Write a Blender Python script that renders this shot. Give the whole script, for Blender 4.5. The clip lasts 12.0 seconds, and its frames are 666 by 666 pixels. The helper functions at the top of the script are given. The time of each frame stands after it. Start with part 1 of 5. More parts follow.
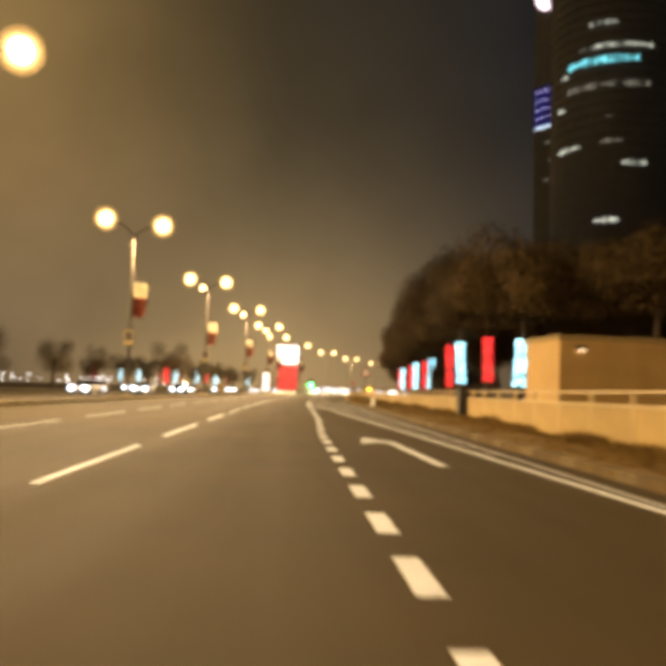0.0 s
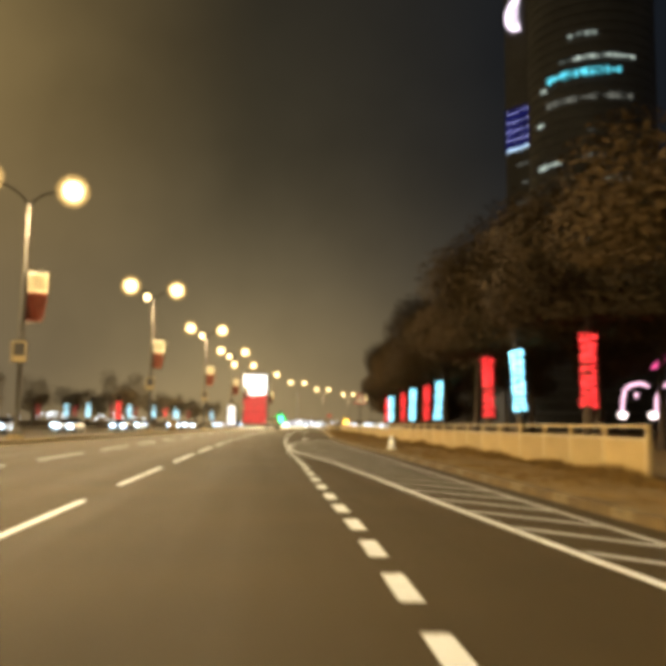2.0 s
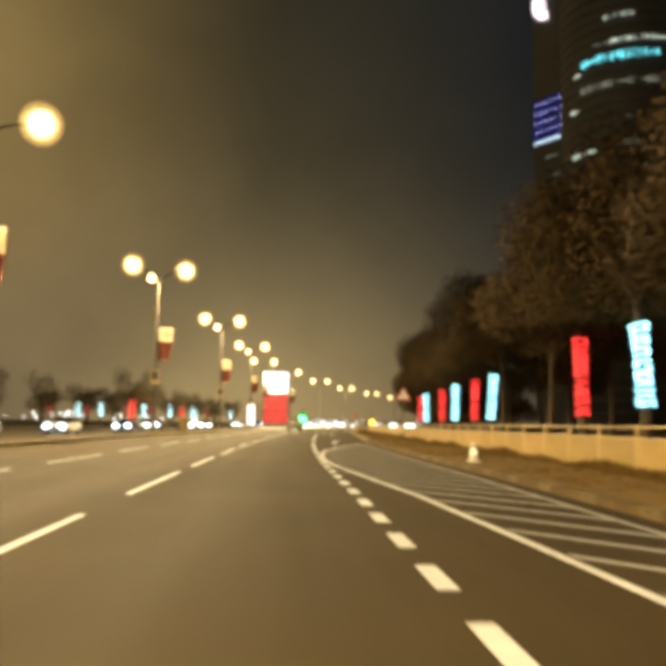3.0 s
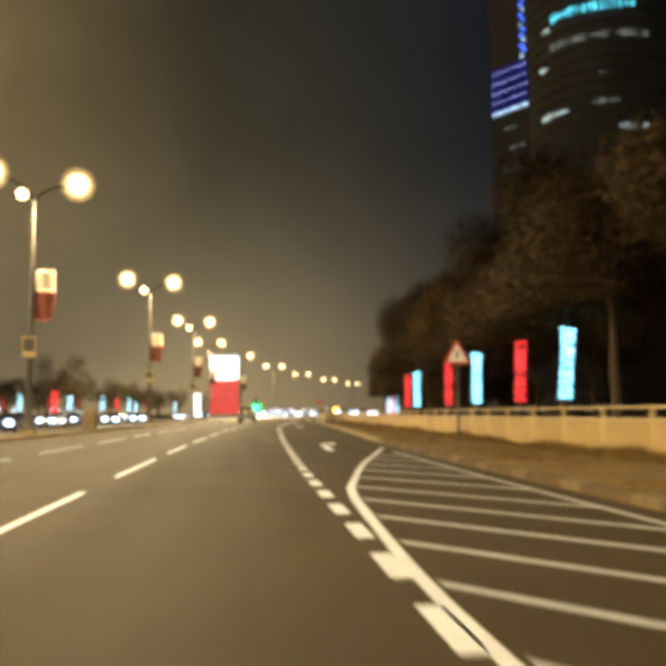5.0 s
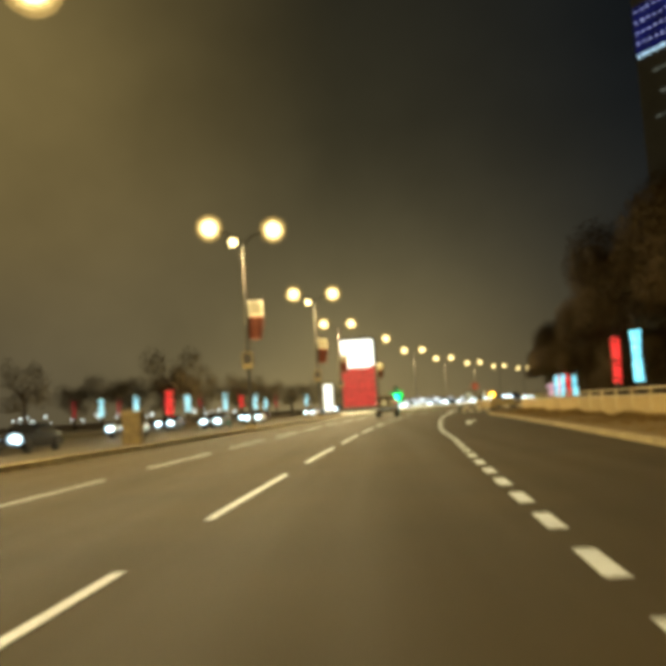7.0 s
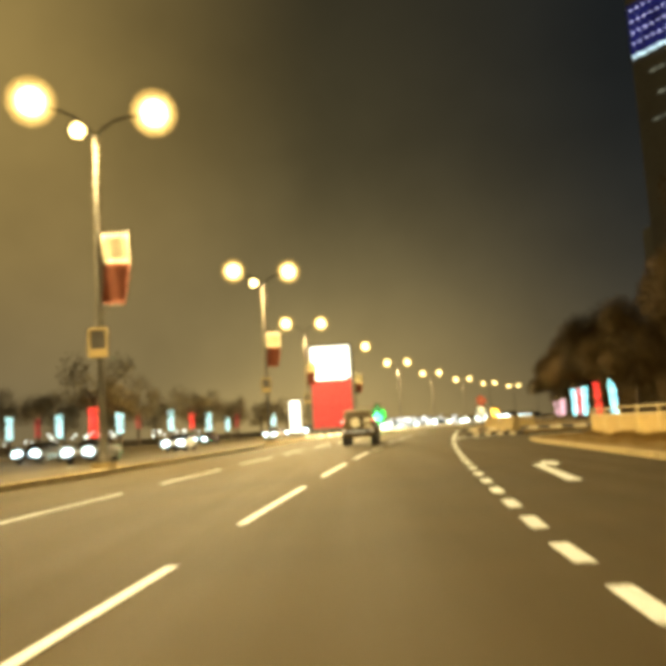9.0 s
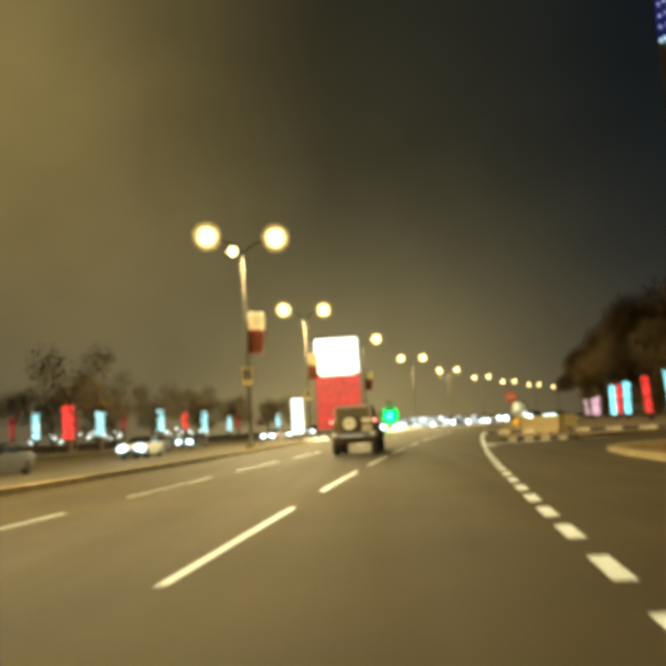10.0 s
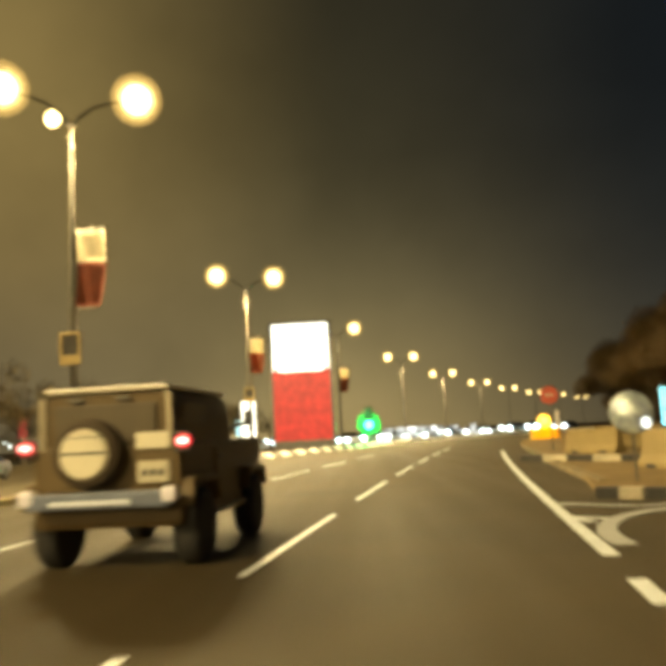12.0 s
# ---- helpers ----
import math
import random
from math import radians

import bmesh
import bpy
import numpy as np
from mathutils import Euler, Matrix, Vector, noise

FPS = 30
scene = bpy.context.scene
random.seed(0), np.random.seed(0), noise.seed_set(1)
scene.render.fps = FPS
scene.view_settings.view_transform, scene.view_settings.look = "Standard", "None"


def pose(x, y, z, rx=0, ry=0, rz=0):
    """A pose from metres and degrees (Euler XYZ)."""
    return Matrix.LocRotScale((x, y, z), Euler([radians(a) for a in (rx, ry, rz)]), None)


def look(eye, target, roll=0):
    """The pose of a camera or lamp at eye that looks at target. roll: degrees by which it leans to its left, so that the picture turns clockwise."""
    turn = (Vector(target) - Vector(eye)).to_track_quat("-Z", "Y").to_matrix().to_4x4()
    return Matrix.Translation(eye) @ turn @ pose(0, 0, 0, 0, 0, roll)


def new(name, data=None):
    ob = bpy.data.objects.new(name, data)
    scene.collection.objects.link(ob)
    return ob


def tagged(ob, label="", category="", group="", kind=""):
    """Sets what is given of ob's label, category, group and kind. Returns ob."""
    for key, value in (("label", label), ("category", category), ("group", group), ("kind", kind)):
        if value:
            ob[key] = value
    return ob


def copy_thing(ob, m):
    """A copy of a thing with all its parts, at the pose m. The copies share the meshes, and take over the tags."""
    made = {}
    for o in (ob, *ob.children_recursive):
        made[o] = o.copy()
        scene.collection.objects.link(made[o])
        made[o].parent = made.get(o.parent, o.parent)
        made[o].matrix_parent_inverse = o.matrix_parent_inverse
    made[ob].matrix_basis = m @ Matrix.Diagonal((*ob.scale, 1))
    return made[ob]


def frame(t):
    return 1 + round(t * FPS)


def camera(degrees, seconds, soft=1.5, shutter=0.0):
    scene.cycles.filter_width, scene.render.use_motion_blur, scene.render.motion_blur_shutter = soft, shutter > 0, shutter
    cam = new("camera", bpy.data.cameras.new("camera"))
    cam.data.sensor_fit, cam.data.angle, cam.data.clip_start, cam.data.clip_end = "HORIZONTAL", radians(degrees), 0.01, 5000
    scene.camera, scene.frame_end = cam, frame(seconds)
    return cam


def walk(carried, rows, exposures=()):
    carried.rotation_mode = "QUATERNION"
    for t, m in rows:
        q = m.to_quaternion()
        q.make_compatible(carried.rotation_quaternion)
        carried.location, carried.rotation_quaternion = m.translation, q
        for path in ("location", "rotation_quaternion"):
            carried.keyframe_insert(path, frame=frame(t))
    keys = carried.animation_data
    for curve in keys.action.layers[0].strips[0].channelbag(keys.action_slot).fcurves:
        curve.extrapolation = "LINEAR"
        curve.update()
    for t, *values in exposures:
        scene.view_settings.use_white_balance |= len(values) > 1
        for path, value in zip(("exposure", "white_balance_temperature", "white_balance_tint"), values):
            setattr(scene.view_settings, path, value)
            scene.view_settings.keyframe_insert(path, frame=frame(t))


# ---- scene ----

cam = camera(45.9, 12.0, soft=6.8, shutter=0.5)
PATH = [
    (0, (0.000, -0.000, 1.118), (1.072, 19.918, 2.580), 1.66),
    (0.5, (-0.120, 4.884, 1.228), (0.065, 24.854, 2.312), 0.58),
    (1, (-0.157, 9.876, 1.178), (0.972, 29.817, 2.212), 1.03),
    (1.5, (-0.099, 15.230, 1.264), (2.134, 35.000, 3.304), 2.15),
    (2, (-0.055, 20.433, 1.211), (1.830, 40.211, 3.509), 0.76),
    (2.5, (-0.072, 25.727, 1.227), (1.280, 45.552, 3.503), 0.88),
    (4.3, (0.055, 46.870, 1.150), (1.950, 66.640, 3.506), 0.57),
    (4.5, (0.077, 49.238, 1.142), (2.568, 68.953, 3.401), 0.04),
    (5, (0.269, 55.175, 1.202), (2.897, 74.899, 3.211), -0.61),
    (5.5, (0.291, 61.151, 1.206), (2.137, 80.945, 3.399), -2.41),
    (6, (0.411, 67.445, 1.170), (0.639, 87.336, 3.239), -1.81),
    (6.5, (0.696, 73.498, 1.237), (-0.044, 93.402, 3.053), -3.50),
    (7, (0.832, 79.476, 1.241), (0.060, 99.372, 3.124), -3.61),
    (7.2, (0.930, 81.920, 1.235), (-0.090, 101.786, 3.305), -4.06),
    (8.8, (1.880, 102.970, 1.190), (1.149, 122.819, 3.534), -3.90),
    (9, (2.016, 105.553, 1.187), (1.710, 125.410, 3.553), -3.60),
    (9.5, (2.475, 111.863, 1.200), (2.209, 131.704, 3.701), -3.91),
    (10, (3.028, 118.304, 1.221), (2.319, 138.149, 3.608), -3.52),
    (10.5, (3.589, 124.948, 1.269), (3.181, 144.770, 3.901), -3.48),
    (11, (4.144, 131.255, 1.326), (4.117, 151.087, 3.909), -2.92),
    (11.5, (4.706, 137.313, 1.374), (4.553, 157.153, 3.894), -2.78),
    (12, (5.384, 143.516, 1.416), (4.841, 163.342, 3.999), -3.07),
]
# the phone's own exposure and white balance drift: seconds, stops, kelvin, tint
EXPOSURES = [
    (0, 0.46, 8070, 19), (0.5, 0.19, 7020, 15), (1, 0.11, 6570, 17), (1.5, 0.17, 6100, 14), (2, 0.28, 6890, 10),
    (2.5, 0.47, 7960, 8), (4.5, 0.21, 5980, 6), (5, 0.31, 6560, 10), (5.5, 0.53, 7180, 7), (6, 0.58, 7550, 7),
    (6.5, 0.14, 7260, -2), (7, -0.09, 6990, -3), (8.8, 0.76, 8320, -1), (9, 0.64, 8320, -2), (9.5, 0.22, 7120, -3),
    (10, 0.22, 7130, -7), (10.5, 0.44, 8080, -4), (11, 0.55, 10820, 0), (11.5, 0.71, 10970, 1), (12, 0.3, 7820, -3),
]
walk(cam, [(t, look(eye, target, roll)) for t, eye, target, roll in PATH], EXPOSURES)

# ---- night sky: warm city haze at the horizon, dark overhead ----
world = bpy.data.worlds.new("night_sky")
scene.world = world
world.use_nodes = True
wn, wl = world.node_tree.nodes, world.node_tree.links
w_tex = wn.new("ShaderNodeTexCoord")
w_sep = wn.new("ShaderNodeSeparateXYZ")
wl.new(w_tex.outputs["Generated"], w_sep.inputs[0])


def sky_ramp(source, stops, smooth=False):
    node = wn.new("ShaderNodeValToRGB")
    node.color_ramp.interpolation = "EASE" if smooth else "B_SPLINE"
    while len(node.color_ramp.elements) < len(stops):
        node.color_ramp.elements.new(0.5)
    for el, (at, col) in zip(node.color_ramp.elements, stops):
        el.position, el.color = at, (*col, 1)
    wl.new(source, node.inputs[0])
    return node.outputs[0]


# west, over the lamp rows and the bay: smog lit from below; ahead: town glow at the horizon; east: blue-black
w_west = sky_ramp(w_sep.outputs["Z"], ((0.0, (0.105, 0.083, 0.055)), (0.10, (0.128, 0.098, 0.058)), (0.22, (0.170, 0.120, 0.056)), (0.42, (0.240, 0.170, 0.068)), (0.7, (0.10, 0.07, 0.035))))
w_mid = sky_ramp(w_sep.outputs["Z"], ((0.0, (0.325, 0.240, 0.120)), (0.07, (0.235, 0.180, 0.094)), (0.18, (0.112, 0.090, 0.052)), (0.34, (0.028, 0.024, 0.0145)), (0.6, (0.018, 0.016, 0.012))))
w_east = sky_ramp(w_sep.outputs["Z"], ((0.0, (0.056, 0.045, 0.033)), (0.10, (0.032, 0.030, 0.028)), (0.25, (0.0105, 0.0122, 0.0150)), (0.45, (0.0050, 0.0070, 0.0108))))
w_x = wn.new("ShaderNodeMath")
w_x.operation, w_x.inputs[1].default_value, w_x.inputs[2].default_value = "MULTIPLY_ADD", 0.5, 0.5
wl.new(w_sep.outputs["X"], w_x.inputs[0])
w_to_west = sky_ramp(w_x.outputs[0], ((0.27, (1, 1, 1)), (0.51, (0, 0, 0))), True)
w_to_east = sky_ramp(w_x.outputs[0], ((0.46, (0, 0, 0)), (0.70, (1, 1, 1))), True)
w_last = w_mid
for w_fac, w_col in ((w_to_west, w_west), (w_to_east, w_east)):
    w_mix = wn.new("ShaderNodeMix")
    w_mix.data_type = "RGBA"
    wl.new(w_fac, w_mix.inputs["Factor"])
    wl.new(w_last, w_mix.inputs["A"])
    wl.new(w_col, w_mix.inputs["B"])
    w_last = w_mix.outputs["Result"]
# uneven smog
w_noise, w_range, w_smog = wn.new("ShaderNodeTexNoise"), wn.new("ShaderNodeMapRange"), wn.new("ShaderNodeVectorMath")
w_noise.inputs["Scale"].default_value, w_noise.inputs["Detail"].default_value = 5.0, 4
wl.new(w_tex.outputs["Generated"], w_noise.inputs["Vector"])
wl.new(w_noise.outputs["Fac"], w_range.inputs[0])
w_range.inputs[1].default_value, w_range.inputs[2].default_value, w_range.inputs[3].default_value, w_range.inputs[4].default_value = 0.3, 0.7, 0.86, 1.14
w_smog.operation = "MULTIPLY"
wl.new(w_last, w_smog.inputs[0])
wl.new(w_range.outputs[0], w_smog.inputs[1])
wl.new(w_smog.outputs[0], wn["Background"].inputs[0])
wn["Background"].inputs[1].default_value = 1.0
scene.view_settings.exposure = 0.0
LAMP_WATTS, LAMP_TINT = 11000, (1.0, 0.765, 0.43)

# ---- the road's line: x of the lane line left of the driven lane, by y ----
C0, C1, C2, C3 = -1.920, 3.207, 3.811, 1.396


def cubic(y):
    u = (y - 70) / 100
    return C0 + C1 * u + C2 * u * u + C3 * u**3


_FAR_Y, _FAR_S = (150, 200, 260, 300, 340), (0.125, 0.18, 0.5, 0.9, 1.1)
_gy = np.arange(150, 341, 1.0)
_gx = cubic(150) + np.concatenate([[0], np.cumsum(np.interp(_gy[:-1] + 0.5, _FAR_Y, _FAR_S))])


def lane_x(y):
    if y < 0:
        return cubic(0)
    if y <= 150:
        return cubic(y)
    return float(np.interp(y, _gy, _gx))


def lane_turn(y):
    """Heading of the road in degrees to the right of +y."""
    return math.degrees(math.atan((lane_x(y + 1) - lane_x(y - 1)) / 2))


def along(ys, xs):
    return lambda y: float(np.interp(y, ys, xs))


median_x = along((-30, 31, 66, 101, 136, 160, 175, 190, 204, 221, 240, 255, 270, 287, 300, 312),
                 (-13.4, -13.0, -11.9, -9.6, -6.6, -4.5, -3.9, -3.2, -1.5, 3.0, 8.5, 14.2, 22, 34, 46, 60))
kerb_off = along((-30, 0, 30, 50, 70, 85, 95, 110, 120), (6.6, 6.7, 6.95, 7.1, 6.85, 6.85, 7.2, 7.42, 7.35))
verge_nose = along((120, 122.5, 128.5, 135, 140, 143.3, 144.5, 145.2, 145.6), (8.70, 8.85, 9.25, 9.6, 9.9, 10.4, 11.2, 12.2, 14.0))
fence_x = along((-30, 0, 15, 30, 43, 60, 80, 107, 130, 143), (4.4, 5.7, 6.4, 7.2, 8.2, 8.7, 9.3, 10.9, 12.0, 12.9))


def kerb_x(y):
    return lane_x(y) + kerb_off(y) + 0.5 if y < 120 else verge_nose(y)


# ---- materials ----
def material(name, color, rough=0.7, metal=0.0, vary=0.25, scale=3.0, fine=60.0, bump=0.15, glow=None, power=0.0, spread=0.0):
    m = bpy.data.materials.new(name)
    m.use_nodes = True
    n, l = m.node_tree.nodes, m.node_tree.links
    b = n["Principled BSDF"]
    b.inputs["Roughness"].default_value, b.inputs["Metallic"].default_value = rough, metal
    co = n.new("ShaderNodeTexCoord")
    big, small = n.new("ShaderNodeTexNoise"), n.new("ShaderNodeTexNoise")
    big.inputs["Scale"].default_value, small.inputs["Scale"].default_value = scale, fine
    big.inputs["Detail"].default_value, small.inputs["Detail"].default_value = 5, 3
    l.new(co.outputs["Object"], big.inputs["Vector"])
    l.new(co.outputs["Object"], small.inputs["Vector"])
    mix = n.new("ShaderNodeMath")
    mix.operation = "MULTIPLY_ADD"
    l.new(big.outputs["Fac"], mix.inputs[0])
    mix.inputs[1].default_value = 0.65
    sc = n.new("ShaderNodeMath")
    sc.operation = "MULTIPLY"
    l.new(small.outputs["Fac"], sc.inputs[0])
    sc.inputs[1].default_value = 0.35
    l.new(sc.outputs[0], mix.inputs[2])
    ramp = n.new("ShaderNodeValToRGB")
    lo, hi = [c * (1 - vary) for c in color], [min(1, c * (1 + vary)) for c in color]
    ramp.color_ramp.elements[0].position, ramp.color_ramp.elements[1].position = 0.33, 0.67
    ramp.color_ramp.elements[0].color, ramp.color_ramp.elements[1].color = (*lo, 1), (*hi, 1)
    l.new(mix.outputs[0], ramp.inputs[0])
    out = ramp.outputs[0]
    if spread:
        info, hsv, mr = n.new("ShaderNodeObjectInfo"), n.new("ShaderNodeHueSaturation"), n.new("ShaderNodeMapRange")
        l.new(info.outputs["Random"], mr.inputs[0])
        mr.inputs[3].default_value, mr.inputs[4].default_value = 1 - spread, 1 + spread
        l.new(mr.outputs[0], hsv.inputs["Value"])
        l.new(out, hsv.inputs["Color"])
        out = hsv.outputs[0]
    l.new(out, b.inputs["Base Color"])
    if bump:
        bp = n.new("ShaderNodeBump")
        bp.inputs["Strength"].default_value, bp.inputs["Distance"].default_value = bump, 0.02
        l.new(small.outputs["Fac"], bp.inputs["Height"])
        l.new(bp.outputs[0], b.inputs["Normal"])
    if glow:
        b.inputs["Emission Color"].default_value = (*glow, 1)
        b.inputs["Emission Strength"].default_value = power
    return m


def light_material(name, glow, power, vary=0.0, scale=8.0):
    """A lit lamp face; vary: how uneven its light is."""
    m = bpy.data.materials.new(name)
    m.use_nodes = True
    n, l = m.node_tree.nodes, m.node_tree.links
    b = n["Principled BSDF"]
    b.inputs["Base Color"].default_value = (0.02, 0.02, 0.02, 1)
    b.inputs["Roughness"].default_value = 0.5
    b.inputs["Specular IOR Level"].default_value = 0.15
    b.inputs["Emission Color"].default_value = (*glow, 1)
    b.inputs["Emission Strength"].default_value = power
    if vary:
        co, no, mr = n.new("ShaderNodeTexCoord"), n.new("ShaderNodeTexNoise"), n.new("ShaderNodeMapRange")
        no.inputs["Scale"].default_value = scale
        l.new(co.outputs["Object"], no.inputs["Vector"])
        l.new(no.outputs["Fac"], mr.inputs[0])
        mr.inputs[1].default_value, mr.inputs[2].default_value = 0.3, 0.7
        mr.inputs[3].default_value, mr.inputs[4].default_value = power * (1 - vary), power * (1 + vary)
        l.new(mr.outputs[0], b.inputs["Emission Strength"])
    return m


def asphalt_material():
    m = material("asphalt", (0.047, 0.0320, 0.0102), rough=0.62, vary=0.22, scale=0.35, fine=90, bump=0.35)
    n, l = m.node_tree.nodes, m.node_tree.links
    # wheel tracks polished smoother, in streaks along the road
    co, mp, no, mr = n.new("ShaderNodeTexCoord"), n.new("ShaderNodeMapping"), n.new("ShaderNodeTexNoise"), n.new("ShaderNodeMapRange")
    mp.inputs["Scale"].default_value = (0.9, 0.03, 1)
    l.new(co.outputs["Object"], mp.inputs["Vector"])
    l.new(mp.outputs[0], no.inputs["Vector"])
    no.inputs["Scale"].default_value, no.inputs["Detail"].default_value = 1.2, 4
    l.new(no.outputs["Fac"], mr.inputs[0])
    mr.inputs[1].default_value, mr.inputs[2].default_value = 0.3, 0.7
    mr.inputs[3].default_value, mr.inputs[4].default_value = 0.74, 0.88
    l.new(mr.outputs[0], n["Principled BSDF"].inputs["Roughness"])
    n["Principled BSDF"].inputs["Specular IOR Level"].default_value = 0.3
    return m


def paint_material(name, color):
    """Road paint, worn through to the asphalt in small spots."""
    m = material(name, color, rough=0.5, vary=0.12, scale=1.5, fine=40, bump=0.25)
    n, l = m.node_tree.nodes, m.node_tree.links
    b = n["Principled BSDF"]
    co, no, ramp, mix = n.new("ShaderNodeTexCoord"), n.new("ShaderNodeTexNoise"), n.new("ShaderNodeValToRGB"), n.new("ShaderNodeMix")
    no.inputs["Scale"].default_value, no.inputs["Detail"].default_value = 7, 6
    l.new(co.outputs["Object"], no.inputs["Vector"])
    l.new(no.outputs["Fac"], ramp.inputs[0])
    ramp.color_ramp.elements[0].position, ramp.color_ramp.elements[1].position = 0.60, 0.80
    mix.data_type = "RGBA"
    l.new(ramp.outputs[0], mix.inputs["Factor"])
    l.new(b.inputs["Base Color"].links[0].from_socket, mix.inputs["A"])
    mix.inputs["B"].default_value = (0.22, 0.20, 0.17, 1)
    l.new(mix.outputs["Result"], b.inputs["Base Color"])
    return m


ASPHALT = asphalt_material()
PAINT = paint_material("road_paint", (0.80, 0.85, 0.92))
BAR_PAINT = paint_material("hatch_paint", (0.46, 0.48, 0.50))
LANE_PAINT = paint_material("lane_paint", (0.56, 0.59, 0.63))
FADED = paint_material("faded_road_paint", (0.44, 0.45, 0.46))
SAND = material("sandy_ground", (0.19, 0.125, 0.045), rough=0.95, vary=0.35, scale=0.25, fine=20, bump=0.5)
VERGE = material("dry_verge", (0.160, 0.098, 0.025), rough=0.95, vary=0.28, scale=0.8, fine=14, bump=0.5)
GRASS = material("dry_grass", (0.165, 0.100, 0.025), rough=0.95, vary=0.35, scale=2, fine=30, bump=0.8)
PAVING = material("median_paving", (0.062, 0.044, 0.017), rough=0.85, vary=0.25, scale=1.0, fine=40, bump=0.3)
KERB = material("kerb_concrete", (0.29, 0.22, 0.11), rough=0.85, vary=0.25, scale=1.2, fine=50, bump=0.3, spread=0.12)
KERB_WORN = material("kerb_worn_paint", (0.150, 0.105, 0.043), rough=0.8, vary=0.45, scale=3, fine=18, bump=0.4, spread=0.2)
VERGE_KERB = material("dusty_kerb_concrete", (0.115, 0.074, 0.023), rough=0.9, vary=0.35, scale=1.2, fine=30, bump=0.4, spread=0.15)
KERB_BLACK = material("kerb_black_paint", (0.035, 0.033, 0.030), rough=0.6, vary=0.3, scale=3, fine=40)
KERB_WHITE = material("kerb_white_paint", (0.78, 0.76, 0.70), rough=0.55, vary=0.15, scale=3, fine=40)
KERB_DUSTY = material("kerb_dusty_white_paint", (0.44, 0.39, 0.29), rough=0.7, vary=0.3, scale=3, fine=30)
KERB_YELLOW = material("kerb_yellow_paint", (0.62, 0.42, 0.06), rough=0.55, vary=0.25, scale=3, fine=40)
CONCRETE = material("pale_concrete", (0.30, 0.225, 0.108), rough=0.88, vary=0.2, scale=0.8, fine=45, bump=0.3)
PANEL = material("cream_fence_panel", (0.36, 0.245, 0.088), rough=0.75, vary=0.16, scale=1.2, fine=30, bump=0.2, spread=0.10)
RAIL = material("cream_fence_metal", (0.44, 0.33, 0.155), rough=0.5, vary=0.12, scale=4, fine=60)
STEEL = material("galvanised_steel", (0.105, 0.095, 0.078), rough=0.6, metal=0.25, vary=0.15, scale=2, fine=50)
DARK_STEEL = material("dark_painted_steel", (0.06, 0.055, 0.05), rough=0.5, vary=0.3)
CABIN_WALL = material("beige_cladding", (0.46, 0.30, 0.12), rough=0.8, vary=0.15, scale=0.8, fine=25, bump=0.2)
BARK = material("bark", (0.075, 0.055, 0.038), rough=0.95, vary=0.45, scale=4, fine=24, bump=0.9)
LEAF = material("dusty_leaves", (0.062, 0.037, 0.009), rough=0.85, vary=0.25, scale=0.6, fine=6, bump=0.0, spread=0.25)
# paler leaves: distance haze put into the colour
LEAF_HAZED = material("hazed_leaves", (0.120, 0.085, 0.034), rough=0.85, vary=0.25, scale=0.6, fine=6, bump=0.0, spread=0.25)
CLOTH_WHITE = material("white_flag_cloth", (0.45, 0.41, 0.31), rough=0.9, vary=0.1, scale=2, fine=90)
CLOTH_MAROON = material("maroon_flag_cloth", (0.13, 0.030, 0.012), rough=0.9, vary=0.2, scale=2, fine=90)
BLACK = material("black_plastic", (0.02, 0.02, 0.02), rough=0.5, vary=0.3)
RUBBER = material("tyre_rubber", (0.022, 0.021, 0.020), rough=0.85, vary=0.3, fine=40, bump=0.4)
FACADE = material("dark_tower_cladding", (0.10, 0.11, 0.13), rough=0.55, vary=0.3, scale=0.05, fine=0.6, bump=0.0)
GLASS_DARK = material("dark_tinted_glass", (0.012, 0.012, 0.014), rough=0.08, vary=0.2, bump=0.0)
LAMP_GLOW = light_material("sodium_lamp", (1.0, 0.74, 0.36), 9)


def glow_shell(name, glow, power, clear):
    """Thin glowing shell that imitates a lamp's halo; clear: how much passes straight through."""
    m = bpy.data.materials.new(name)
    m.use_nodes = True
    n, l = m.node_tree.nodes, m.node_tree.links
    b = n["Principled BSDF"]
    b.inputs["Base Color"].default_value, b.inputs["Roughness"].default_value = (0.3, 0.28, 0.22, 1), 0.4
    b.inputs["Emission Color"].default_value, b.inputs["Emission Strength"].default_value = (*glow, 1), power
    tr, mx = n.new("ShaderNodeBsdfTransparent"), n.new("ShaderNodeMixShader")
    mx.inputs[0].default_value = clear
    l.new(b.outputs[0], mx.inputs[1])
    l.new(tr.outputs[0], mx.inputs[2])
    l.new(mx.outputs[0], n["Material Output"].inputs[0])
    return m


HALO_INNER = glow_shell("inner_halo", (1.0, 0.68, 0.26), 1.2, 0.60)
HALO_OUTER = glow_shell("outer_halo", (1.0, 0.60, 0.20), 0.65, 0.76)
LAMP_OFF = material("unlit_lamp_glass", (0.5, 0.46, 0.38), rough=0.3, vary=0.1)
HEADLIGHT_HALO = glow_shell("headlight_halo", (0.34, 0.62, 1.0), 1.5, 0.45)
HEADLIGHT = light_material("headlight", (0.62, 0.84, 1.0), 22)
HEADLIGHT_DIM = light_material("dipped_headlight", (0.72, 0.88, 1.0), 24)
SHORE_GLOW = light_material("shore_lamp", (0.82, 0.92, 1.0), 3.0, 0.5, 0.05)
TAIL_GLOW = light_material("tail_light", (1.0, 0.36, 0.36), 5)
TAIL_LENS = light_material("tail_lens", (1.0, 0.03, 0.05), 1.0)
